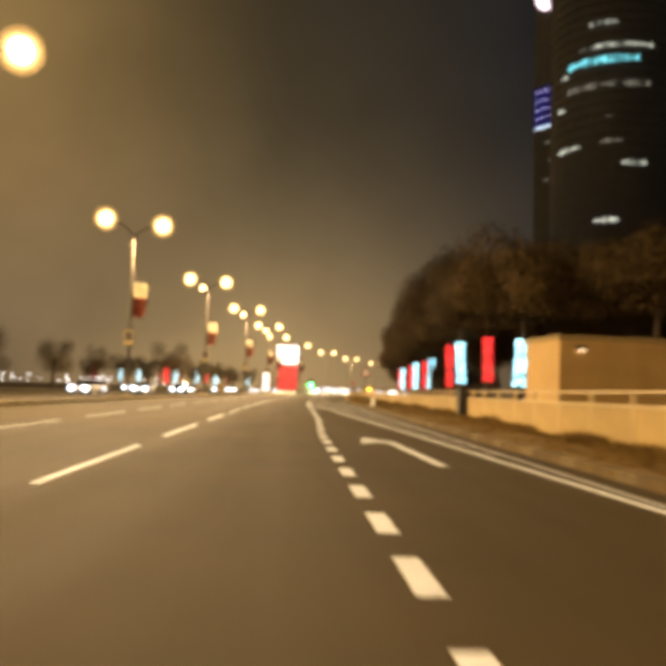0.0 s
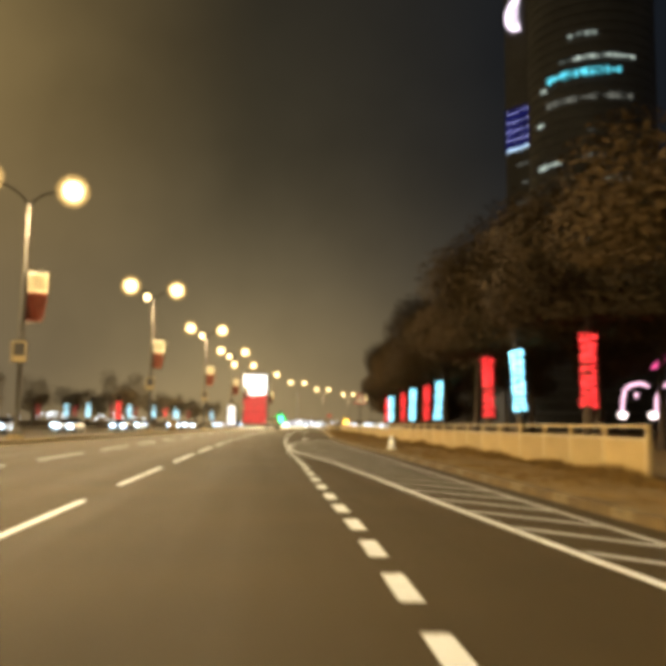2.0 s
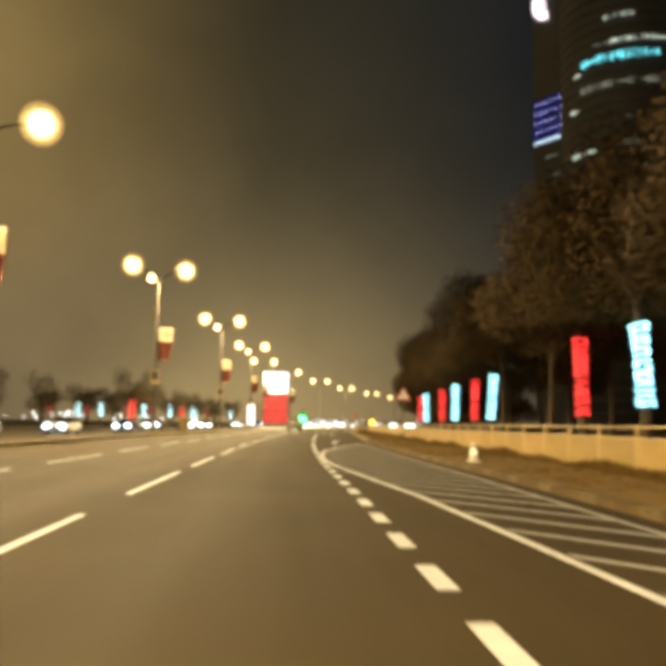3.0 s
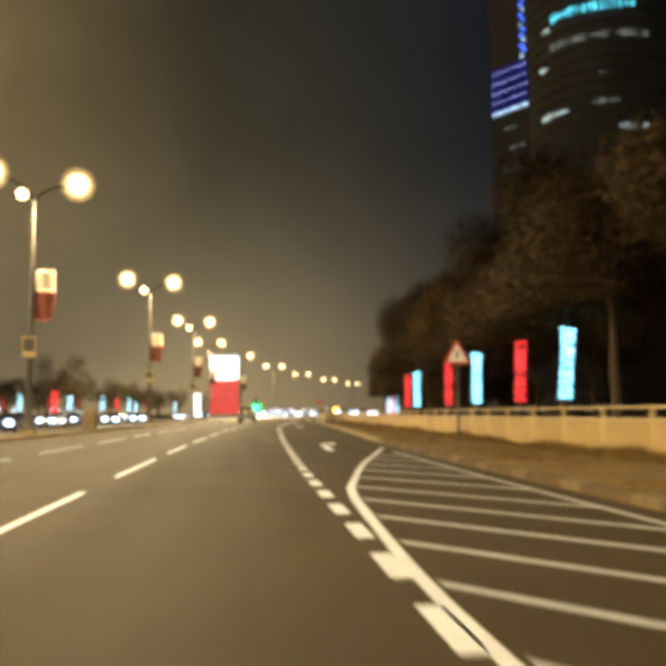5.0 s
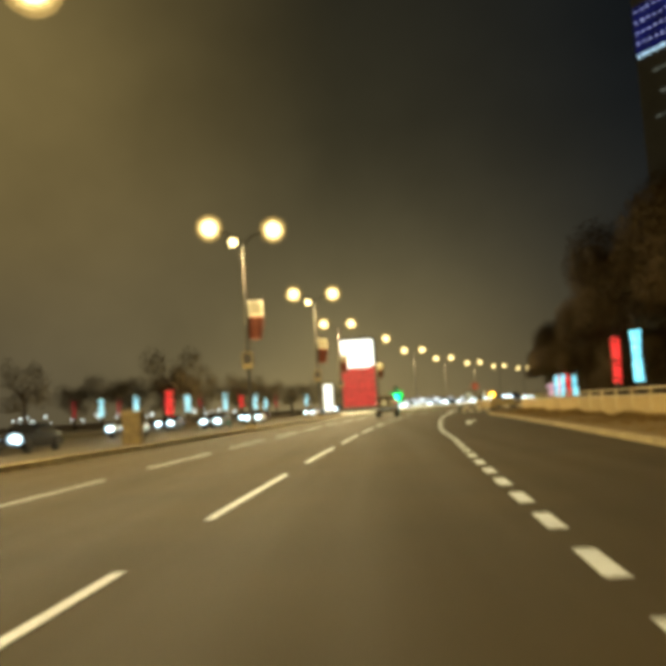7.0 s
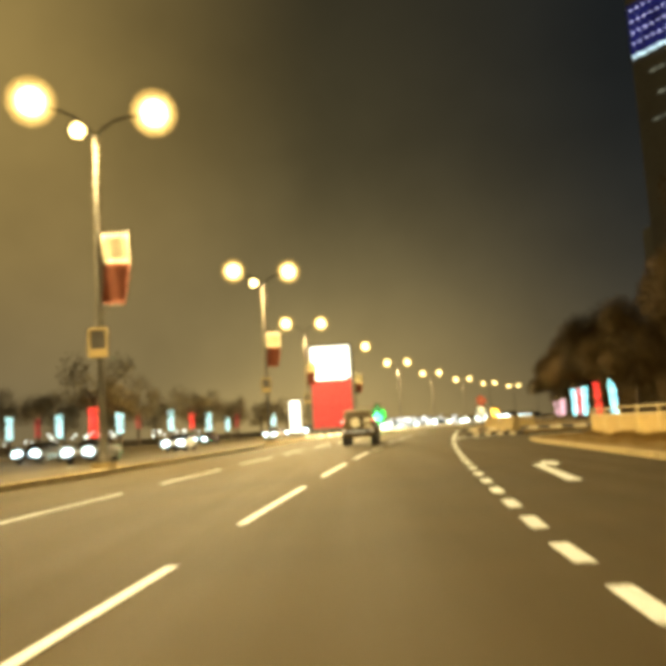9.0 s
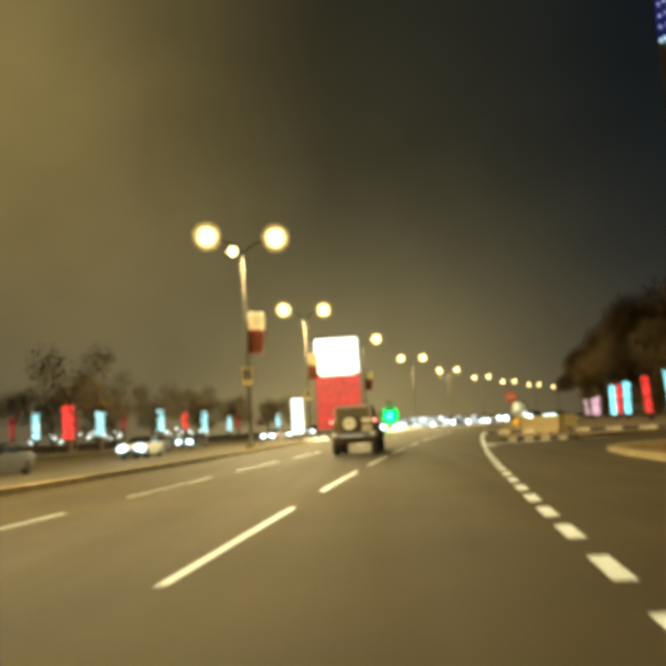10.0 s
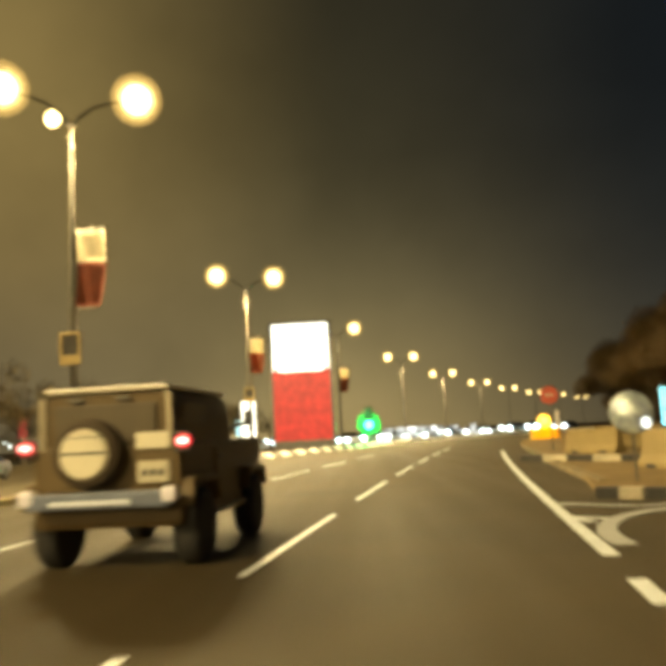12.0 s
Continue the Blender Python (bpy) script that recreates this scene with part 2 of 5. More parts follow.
GREEN_GLOW = light_material("green_signal", (0.04, 1.0, 0.42), 14)
AMBER_GLOW = light_material("amber_beacon", (1.0, 0.56, 0.06), 12)
SCREEN_WHITE = light_material("white_screen", (1.0, 0.96, 0.92), 2.6, 0.12, 3)
SCREEN_RED = light_material("red_screen", (0.86, 0.03, 0.04), 0.70, 0.22, 1.1)
LED_CYAN = light_material("cyan_led", (0.22, 0.74, 1.0), 4.2, 0.25, 2)
LED_RED = light_material("red_led", (1.0, 0.042, 0.045), 1.8, 0.25, 2)
LED_CYAN_DIM = light_material("pale_cyan_led", (0.42, 0.82, 1.0), 2.6, 0.5, 5)
LED_RED_DIM = light_material("dull_red_led", (1.0, 0.10, 0.10), 0.40, 0.4, 5)
LED_PINK = light_material("pink_led", (1.0, 0.58, 0.80), 1.5, 0.4, 5)
WIN_CYAN = light_material("cyan_window", (0.09, 0.62, 0.80), 0.9, 0.85, 0.28)
WIN_WHITE = light_material("pale_window", (0.75, 0.92, 0.86), 0.42, 0.97, 0.28)
WIN_DIM = light_material("dim_window", (0.80, 0.84, 0.74), 0.10, 0.97, 0.22)
LED_BLUE = light_material("blue_led_strip", (0.06, 0.15, 1.0), 3.0, 0.5, 0.6)
LED_ICE = light_material("ice_white_strip", (0.50, 0.74, 1.0), 1.5, 0.5, 0.5)
LED_LILAC = light_material("lilac_led_dot", (0.52, 0.55, 1.0), 1.5, 0.4, 0.3)
EMBLEM_GLOW = light_material("emblem_white", (0.92, 0.80, 1.0), 1.6, 0.1, 1)


# ---- mesh helpers ----
def part(name, bm, mat, parent=None, label="", smooth=False):
    me = bpy.data.meshes.new(name)
    bm.normal_update()
    bm.to_mesh(me)
    bm.free()
    me.materials.append(mat)
    if smooth:
        for p in me.polygons:
            p.use_smooth = True
    ob = new(name, me)
    ob.parent = parent
    if label:
        tagged(ob, label)
    return ob


def shared(name, me, parent, m):
    """A further piece on a mesh that others use too."""
    ob = new(name, me)
    ob.parent = parent
    ob.matrix_basis = m
    return ob


def thing(name, at, label, category, group="", kind=""):
    ob = new(name)
    ob.empty_display_size = 0.2
    ob.matrix_basis = at
    return tagged(ob, label, category, group, kind)


def box(bm, size, at=(0, 0, 0), turn=None, bevel=0.0):
    m = Matrix.Translation(at) @ (turn.to_4x4() if turn else Matrix()) @ Matrix.Diagonal((*size, 1))
    got = bmesh.ops.create_cube(bm, size=1, matrix=m)
    if bevel:
        edges = list({e for v in got["verts"] for e in v.link_edges})
        bmesh.ops.bevel(bm, geom=edges, offset=bevel, segments=2, affect="EDGES", profile=0.6)
    return bm


def rod(bm, a, b, r0, r1=None, n=12):
    a, b = Vector(a), Vector(b)
    d = b - a
    m = Matrix.Translation((a + b) / 2) @ d.to_track_quat("Z", "Y").to_matrix().to_4x4()
    bmesh.ops.create_cone(bm, cap_ends=True, segments=n, radius1=r0, radius2=r0 if r1 is None else r1, depth=d.length, matrix=m)
    return bm


def ball(bm, at, r, squash=(1, 1, 1), u=16, v=10):
    bmesh.ops.create_uvsphere(bm, u_segments=u, v_segments=v, radius=r, matrix=Matrix.Translation(at) @ Matrix.Diagonal((*squash, 1)))
    return bm


def lathe(bm, profile, n=24, centre=(0, 0, 0), axis="z"):
    rings = []
    for r, h in profile:
        ring = []
        for k in range(n):
            a = 2 * math.pi * k / n
            p = (r * math.cos(a), r * math.sin(a), h) if axis == "z" else (r * math.cos(a), h, r * math.sin(a))
            ring.append(bm.verts.new(Vector(p) + Vector(centre)))
        rings.append(ring)
    for lo, hi in zip(rings, rings[1:]):
        for k in range(n):
            bm.faces.new((lo[k], lo[(k + 1) % n], hi[(k + 1) % n], hi[k]))
    bm.faces.new(rings[0][::-1])
    bm.faces.new(rings[-1])
    return bm


def prism(bm, outline, z0, z1):
    lo, hi = [bm.verts.new((px, py, z0)) for px, py in outline], [bm.verts.new((px, py, z1)) for px, py in outline]
    n = len(outline)
    for k in range(n):
        bm.faces.new((lo[k], lo[(k + 1) % n], hi[(k + 1) % n], hi[k]))
    bm.faces.new(hi)
    bm.faces.new(lo[::-1])
    bmesh.ops.recalc_face_normals(bm, faces=bm.faces)
    return bm


def ribbon(bm, xa, xb, y0, y1, step, z0, z1):
    """A slab between two lines x = xa(y) and x = xb(y), with its sides."""
    n = max(1, round((y1 - y0) / step))
    rows = []
    for k in range(n + 1):
        y = y0 + (y1 - y0) * k / n
        a, b = xa(y), xb(y)
        rows.append([bm.verts.new(p) for p in ((a, y, z0), (a, y, z1), (b, y, z1), (b, y, z0))])
    for p, q in zip(rows, rows[1:]):
        for k in range(3):
            bm.faces.new((p[k], p[k + 1], q[k + 1], q[k]))
    bm.faces.new(rows[0])
    bm.faces.new(rows[-1][::-1])
    bmesh.ops.recalc_face_normals(bm, faces=bm.faces)
    return bm


def off(d):
    return lambda y: lane_x(y) + d


# ---- ground, carriageways, median, verge ----
bm = bmesh.new()
bmesh.ops.create_grid(bm, x_segments=40, y_segments=40, size=2400, matrix=Matrix.Translation((0, 800, -0.10)))
tagged(part("ground", bm, SAND), "dark sandy ground reaching to the horizon", "ground", kind="structure")

bm = bmesh.new()
ribbon(bm, lambda y: median_x(y) - 34, lambda y: max(lane_x(y) + 30, 34), -40, 312, 4, -0.08, 0.0)
tagged(part("road", bm, ASPHALT), "worn grey asphalt road lit orange by street lamps", "road", kind="structure")

bm = bmesh.new()
ribbon(bm, lambda y: median_x(y) - (4.2 if y < 190 else 4.2 + min(1, (y - 190) / 30) * 6), lambda y: median_x(y) - 0.28, -40, 300, 3, 0.0, 0.17)
tagged(part("median", bm, PAVING), "raised paved median strip between the carriageways", "median", kind="structure")

bm = bmesh.new()
ribbon(bm, lambda y: kerb_x(y) + 0.28, lambda y: 62.0, -40, 145.6, 1.2, 0.0, 0.13)
tagged(part("verge", bm, VERGE), "dry brown roadside verge behind the kerb", "verge", kind="structure")


def kerb_line(name, xf, y0, y1, width, height, label, paint=None, length=1.0, side=1, slope=0.0):
    """Kerb stones end to end along x = xf(y); side: to which side the stone lies."""
    root = thing(name, Matrix(), label, "kerb", kind="structure")
    meshes = []
    for m_ in paint or (KERB,):
        b_ = bmesh.new()
        box(b_, (width, length - 0.015, height + 0.08), (0, 0, (height - 0.08) / 2), bevel=0.0 if slope else 0.025)
        for v in b_.verts:
            if slope and v.co.z > 0 and v.co.x * side < 0:
                v.co.x += side * slope
        meshes.append(part("kerb_stone", b_, m_, root))
    y, k = y0, 0
    while y < y1:
        yc = y + length / 2
        s = (xf(yc + 0.4) - xf(yc - 0.4)) / 0.8
        m = pose(xf(yc) + side * width / 2, yc, 0, 0, 0, -math.degrees(math.atan(s)))
        src = meshes[k % len(meshes)]
        if k < len(meshes):
            src.matrix_basis = m
        else:
            shared("kerb_stone", src.data, root, m)
        y += length * math.cos(math.atan(s))
        k += 1
    return root


def kerb_rest(name, xf, y0, y1, width, height, label, side=1):
    bm = bmesh.new()
    ribbon(bm, xf, lambda y: xf(y) + side * width, y0, y1, 2, -0.05, height)
    return tagged(part(name, bm, KERB), label, "kerb", kind="structure")


# ---- road markings ----
def marking(name, root, bm, mat=None):
    return part(name, bm, mat or PAINT, root)


def slab(bm, xa, xb, y0, y1):
    return ribbon(bm, xa, xb, y0, y1, 1.0, 0.0, 0.005)


lines = thing("lane_line", Matrix(), "broken white lane line worn into the asphalt", "road marking", kind="structure")
for k in range(-2, 22):
    y = 8.95 + 9 * k
    y -= float(np.interp(y, (45, 60), (0, 0.95)))
    bm = bmesh.new()
    slab(bm, off(-0.055), off(0.055), y, y + 6)
    marking("dash", lines, bm, LANE_PAINT)
outer = thing("outer_lane_line", Matrix(), "thin broken lane line of worn white paint", "road marking", kind="structure")
for k in range(-2, 22):
    y = 0.35 + 9 * k
    d = -4.15 - 0.35 * min(1, max(0, (y - 90) / 60))
    bm = bmesh.new()
    slab(bm, off(d - 0.05), off(d + 0.05), y, y + 6)
    marking("dash", outer, bm, FADED if k % 3 == 0 or y < 92 else LANE_PAINT)
exit_off = along((-20, 20, 30, 45, 55, 72, 85, 105, 113, 125, 140, 152), (3.58, 3.62, 3.85, 3.87, 3.72, 3.70, 3.77, 3.79, 3.57, 3.66, 3.79, 3.88))
exits = thing("exit_lane_line", Matrix(), "short thick white dashes dividing off the exit lane", "road marking", kind="structure")
dash_y = along((-7, 0, 5, 14, 25, 32, 39, 42, 55, 62, 69, 75), (-6.69, 6.82, 17.24, 33.83, 55.93, 68.77, 81.34, 87.48, 112.5, 126.8, 139.46, 150.36))
for k in range(-7, 75 + 1):
    y = dash_y(k)
    bm = bmesh.new()
    slab(bm, lambda v: lane_x(v) + exit_off(v) - 0.088, lambda v: lane_x(v) + exit_off(v) + 0.088, y - 0.50, y + 0.50)
    marking("dash", exits, bm)
edge = thing("nose_line", Matrix(), "solid thick white line at the exit nose", "road marking", kind="structure")
bm = bmesh.new()
slab(bm, off(3.81), off(3.99), 152.2, 190)
marking("line", edge, bm)
kedge = thing("kerb_edge_line", Matrix(), "narrow solid white line along the kerb", "road marking", kind="structure")
bm = bmesh.new()
slab(bm, lambda y: kerb_x(y) - 0.55, lambda y: kerb_x(y) - 0.45, -30, 79)
marking("line", kedge, bm, FADED)
hatch_off = along((-5, 5, 10, 20, 28, 33, 40, 45, 54, 55.3, 57, 58.7, 60.5, 62.2, 64, 66, 66.8, 67.8, 69.5, 71.2, 73.4, 76.5, 81.2), (6.75, 6.65, 6.5, 6.15, 5.75, 5.5, 5.2, 4.93, 4.05, 3.95, 3.87, 3.83, 3.82, 3.88, 3.96, 4.05, 4.11, 4.2, 4.49, 4.78, 5.17, 5.85, 6.88))
gore = thing("hatched_area", Matrix(), "white hatched area with slanting bars beside the exit lane", "road marking", kind="structure")
bm = bmesh.new()
slab(bm, lambda y: lane_x(y) + hatch_off(y) - 0.056, lambda y: lane_x(y) + hatch_off(y) + 0.056, 4, 64)
marking("border", gore, bm)
bm = bmesh.new()
ribbon(bm, lambda y: lane_x(y) + hatch_off(y) - 0.066, lambda y: lane_x(y) + hatch_off(y) + 0.066, 64, 81.2, 0.5, 0.0, 0.005)
marking("border", gore, bm)
y = 11.57
while y < 78:
    xa = lane_x(y) + hatch_off(y) + 0.12
    yb = y
    while lane_x(yb) + kerb_off(yb) - 0.09 - xa > (y - yb) / 1.38 and y - yb < 8:
        yb -= 0.05
    xb = xa + (y - yb) / 1.38
    if xb - xa > 0.25:
        bm = bmesh.new()
        prism(bm, ((xa, y), (xb, yb), (xb, yb + 0.20), (xa, y + 0.20)), 0.0, 0.005)
        marking("bar", gore, bm, BAR_PAINT)
    y += 1.815


def arrow(at, turn, right):
    """A lane arrow lying on the asphalt: its shaft and its head, bent to the right or the left."""
    root = thing("road_arrow", at, "white lane arrow painted on the exit lane", "road marking", "lane arrows", kind="structure")
    root.matrix_basis = at @ pose(0, 0, 0, 0, 0, turn)
    if right:
        shaft = ((-0.13, 0.2), (0.13, 0.2), (0.085, 5.04), (0.0, 5.28), (-0.11, 5.34))
        tip = ((0.26, 6.55), (0.50, 6.05), (0.47, 4.97), (0.28, 4.54), (0.27, 5.02), (0.10, 5.05), (0.02, 5.30), (0.13, 5.60))
    else:
        shaft = ((-0.08, 0), (0.08, 0), (0.06, 5.2), (-0.10, 5.6))
        tip = ((-0.50, 6.9), (-0.74, 4.9), (-0.34, 5.35), (0.08, 5.2), (-0.02, 5.7), (-0.22, 6.1))
    for name, outline, top in (("shaft", shaft, 0.005), ("head", tip, 0.006)):
        bm = bmesh.new()
        prism(bm, outline, 0.0, top)
        marking(name, root, bm)
    return root


arrow(pose(2.42, 12.2, 0), 1, False)
arrow(pose(3.48, 80.0, 0), -4, True)
arrow(pose(5.85, 119.4, 0), -6, True)
curve_line = thing("exit_edge_line", Matrix(), "faded line curving off into the exit road", "road marking", kind="structure")
bm = bmesh.new()
arc_in, arc_out = [], []
for k in range(25):
    a = radians(180 - 90 * k / 24)
    arc_in.append((10.9 + 2.40 * math.cos(a), 152.9 + 3.45 * math.sin(a)))
    arc_out.append((10.9 + 2.66 * math.cos(a), 152.9 + 3.70 * math.sin(a)))
arc_in.append((14.5, 156.0))
arc_out.append((14.5, 156.25))
prism(bm, arc_in + arc_out[::-1], 0.0, 0.008)
marking("line", curve_line, bm, FADED)
nose = thing("nose_marking", Matrix(), "thin white lines crossing the exit nose", "road marking", kind="structure")
for a, b in (((8.80, 157.9), (9.9, 156.95)), ((9.9, 156.95), (12.0, 157.1)), ((8.50, 155.85), (9.02, 155.3)), ((8.52, 155.75), (8.62, 155.1))):
    bm = bmesh.new()
    d = (Vector(b) - Vector(a)).normalized()
    nrm = Vector((-d.y, d.x)) * 0.06
    prism(bm, [Vector(a) + nrm, Vector(b) + nrm, Vector(b) - nrm, Vector(a) - nrm], 0.0, 0.0055)
    marking("line", nose, bm)


# ---- street lamps on the median ----
ARM = Vector((2.11, 1.19, 0))
LAMP_Z, FORK_Z = 14.68, 13.45


def street_lamp(lit_left=True, third=True, flag=True, frame_box=True, drop=0.0):
    root = thing("street_lamp", Matrix(), "tall steel twin-arm street lamp with glowing sodium heads", "street lamp", "street lamps on the median")
    bm = bmesh.new()
    lathe(bm, ((0.28, 0.15), (0.28, 0.55), (0.22, 0.62), (0.16, 0.75), (0.145, 2.0), (0.08, FORK_Z - 0.1), (0.10, FORK_Z), (0.05, FORK_Z + 0.12)), 16)
    part("pole", bm, STEEL, root, "tapering grey steel pole", True)
    bm = bmesh.new()
    box(bm, (0.75, 0.75, 0.34), (0, 0, 0.2), bevel=0.04)
    part("plinth", bm, CONCRETE, root, "square concrete plinth")
    for s in (-1, 1):
        bm = bmesh.new()
        pts = [Vector((0, 0, FORK_Z - 0.05)) + ARM * s * f + Vector((0, 0, h)) for f, h in ((0, 0), (0.12, 0.42), (0.34, 0.86), (0.62, 1.10), (0.86, 1.16))]
        for a, b in zip(pts, pts[1:]):
            rod(bm, a, b, 0.06, 0.055, 8)
        part("arm", bm, STEEL, root)
        c = Vector((0, 0, LAMP_Z + 0.05)) + ARM * s
        bm = bmesh.new()
        lathe(bm, ((0.05, 0.80), (0.14, 0.74), (0.22, 0.64), (0.24, 0.52)), 16, c)
        head = part("lamp_head", bm, STEEL, root, "small steel lamp cap", True)
        bm = bmesh.new()
        lit = s > 0 or lit_left
        if not lit:
            lathe(bm, ((0.18, 0.54), (0.42, 0.42), (0.50, 0.0), (0.36, -0.44), (0.14, -0.52)), 24, c)
            part("globe", bm, LAMP_OFF, head, "unlit glass globe", True)
            continue
        ball(bm, c, 0.58, (1, 1, 1.02), 24, 14)
        part("bulb", bm, LAMP_GLOW, head, "glowing sodium bulb", True)
        # two shells imitate the glow that spreads round the lamp
        for r_, mat in ((0.78, HALO_INNER), (0.98, HALO_OUTER)):
            bm = bmesh.new()
            ball(bm, c, r_, (1, 1, 1.02), 28, 16)
            part("globe", bm, mat, head, "warm glowing shell in place of the lamp's halo", True)
    if third:
        bm = bmesh.new()
        box(bm, (0.34, 0.30, 0.26), (-0.62, 0, FORK_Z + 0.28), bevel=0.04)
        rod(bm, (0, 0, FORK_Z), (-0.5, 0, FORK_Z + 0.22), 0.04, 0.04, 8)
        fl = part("floodlight", bm, DARK_STEEL, root, "small floodlight at the fork")
        bm = bmesh.new()
        ball(bm, (-0.64, -0.20, FORK_Z + 0.30), 0.31, (1, 0.6, 1))
        part("lens", bm, LAMP_GLOW, fl, "glowing lens")
    if flag:
        bm = bmesh.new()
        rod(bm, (0.08, 0, 9.60 - drop), (1.34, 0, 9.63 - drop), 0.03, 0.03, 8)
        part("flag_bracket", bm, DARK_STEEL, root)
        bm = bmesh.new()
        rod(bm, (0.08, 0, 6.70 - drop), (0.95, 0, 6.67 - drop), 0.03, 0.03, 8)
        part("flag_bracket", bm, DARK_STEEL, root)

        def cloth(z0, z1, n):
            b_ = bmesh.new()
            grid = []
            for i in range(n + 1):
                z = z0 + (z1 - z0) * i / n
                w = 1.16 - 0.24 * max(0, (8.45 - z) / 1.75) ** 1.3
                grid.append([b_.verts.new((0.14 + w * j / 8, 0.07 * math.sin(j * 0.9 + z * 1.7) + 0.012 * k_, z - drop - 0.05 * (j / 8) ** 2)) for k_ in (0,) for j in range(9)])
            for p, q in zip(grid, grid[1:]):
                for j in range(8):
                    b_.faces.new((p[j], p[j + 1], q[j + 1], q[j]))
            bmesh.ops.solidify(b_, geom=list(b_.faces), thickness=0.012)
            return b_

        part("flag_white", cloth(9.57, 8.41, 6), CLOTH_WHITE, root, "white upper half of a hanging flag", True)
        part("flag_maroon", cloth(8.41, 6.75, 8), CLOTH_MAROON, root, "maroon lower half of a hanging flag", True)
    if frame_box:
        bm = bmesh.new()
        for sx in (-0.36, 0.36):
            box(bm, (0.08, 0.12, 0.86), (sx, -0.24, 5.15), bevel=0.012)
        box(bm, (0.8, 0.12, 0.08), (0, -0.24, 5.56), bevel=0.012)
        box(bm, (0.8, 0.12, 0.34), (0, -0.24, 4.60), bevel=0.02)
        fb = part("sign_frame", bm, RAIL, root, "pale square sign frame on the pole")
        bm = bmesh.new()
        box(bm, (0.64, 0.05, 0.74), (0, -0.22, 5.15))
        box(bm, (0.22, 0.06, 0.30), (0.0, -0.225, 5.16))
        part("sign_face", bm, DARK_STEEL, fb, "dark sign face")
    return root


plain = street_lamp(third=False)
full = street_lamp(drop=0.2)
half = street_lamp(lit_left=False, third=False, flag=True, frame_box=False)
bare = street_lamp(third=False, flag=False, frame_box=False)
POLES = ((-13.6, 31.0, plain), (-13.35, 66.0, plain), (-10.75, 101.0, full), (-7.62, 136.15, full), (-4.8, 171.5, full), (-3.3, 206.8, plain),
         (3.1, 241.3, half), (13.4, 284.0, bare), (25.6, 329.3, bare), (41.1, 375.4, bare), (58, 421, bare), (77, 466, bare), (98, 511, bare), (121, 556, bare), (-14.0, -4.0, plain))
used = set()
for px, py, kind in POLES:
    turn = 0 if py < 60 else -lane_turn(min(py, 300)) * (1 if py < 200 else 0.4)
    m = pose(px, py, -0.14 if py > 295 else 0.0, 0, 0, turn)
    if kind.name in used:
        copy_thing(kind, m)
    else:
        kind.matrix_basis = m
        used.add(kind.name)
    if py < 380:
        r = Matrix.Rotation(radians(turn), 3, "Z")
        for s in (-1, 1):
            if kind is half and s < 0:
                continue
            lamp = bpy.data.lights.new("sodium_light", "SPOT")
            lamp.energy, lamp.color, lamp.spot_size, lamp.spot_blend, lamp.shadow_soft_size = LAMP_WATTS, LAMP_TINT, radians(176), 0.20, 0.35
            ob = new("sodium_light", lamp)
            ob.location = Vector((px, py, LAMP_Z - 1.15)) + r @ (ARM * s)
            if 200 < py < 340:
                lamp.energy *= 2.0  # doubled to brighten the white kerb at the junction


# ---- fence of cream panels on the verge ----
fence = thing("fence", Matrix(), "cream panelled metal fence with a top rail along the verge", "fence")
bm = bmesh.new()
box(bm, (0.09, 0.09, 1.16), (0, 0, 0.70), bevel=0.012)
box(bm, (0.22, 0.22, 0.10), (0, 0, 0.16), bevel=0.015)
post0 = part("post", bm, RAIL, fence)
bm = bmesh.new()
box(bm, (0.05, 1.0, 0.78), (0, 0.5, 0.56), bevel=0.008)
panel0 = part("panel", bm, PANEL, fence)
bm = bmesh.new()
for z in (0.985, 1.245):
    box(bm, (0.07, 1.0, 0.055), (0, 0.5, z), bevel=0.008)
box(bm, (0.07, 1.0, 0.05), (0, 0.5, 0.17), bevel=0.008)
rail0 = part("rail", bm, RAIL, fence)
y, first = -14.0, True
STEP = 2.35
while y < 141:
    y2 = y + STEP
    a, b = Vector((fence_x(y), y, 0)), Vector((fence_x(y2), y2, 0))
    d = b - a
    turn = -math.degrees(math.atan2(d.x, d.y))
    gap = 30.9 < y < 33.2
    m = pose(a.x, a.y, 0, 0, 0, turn)
    mp = m @ pose(0, 0.05, 0) @ Matrix.Diagonal((1, d.length - 0.10, 1, 1))
    if first:
        post0.matrix_basis, panel0.matrix_basis, rail0.matrix_basis, first = m, mp, mp, False
    else:
        shared("post", post0.data, fence, m)
        if not gap:
            shared("panel", panel0.data, fence, mp)
            shared("rail", rail0.data, fence, mp)
    y = y2
shared("post", post0.data, fence, pose(fence_x(y), y, 0))

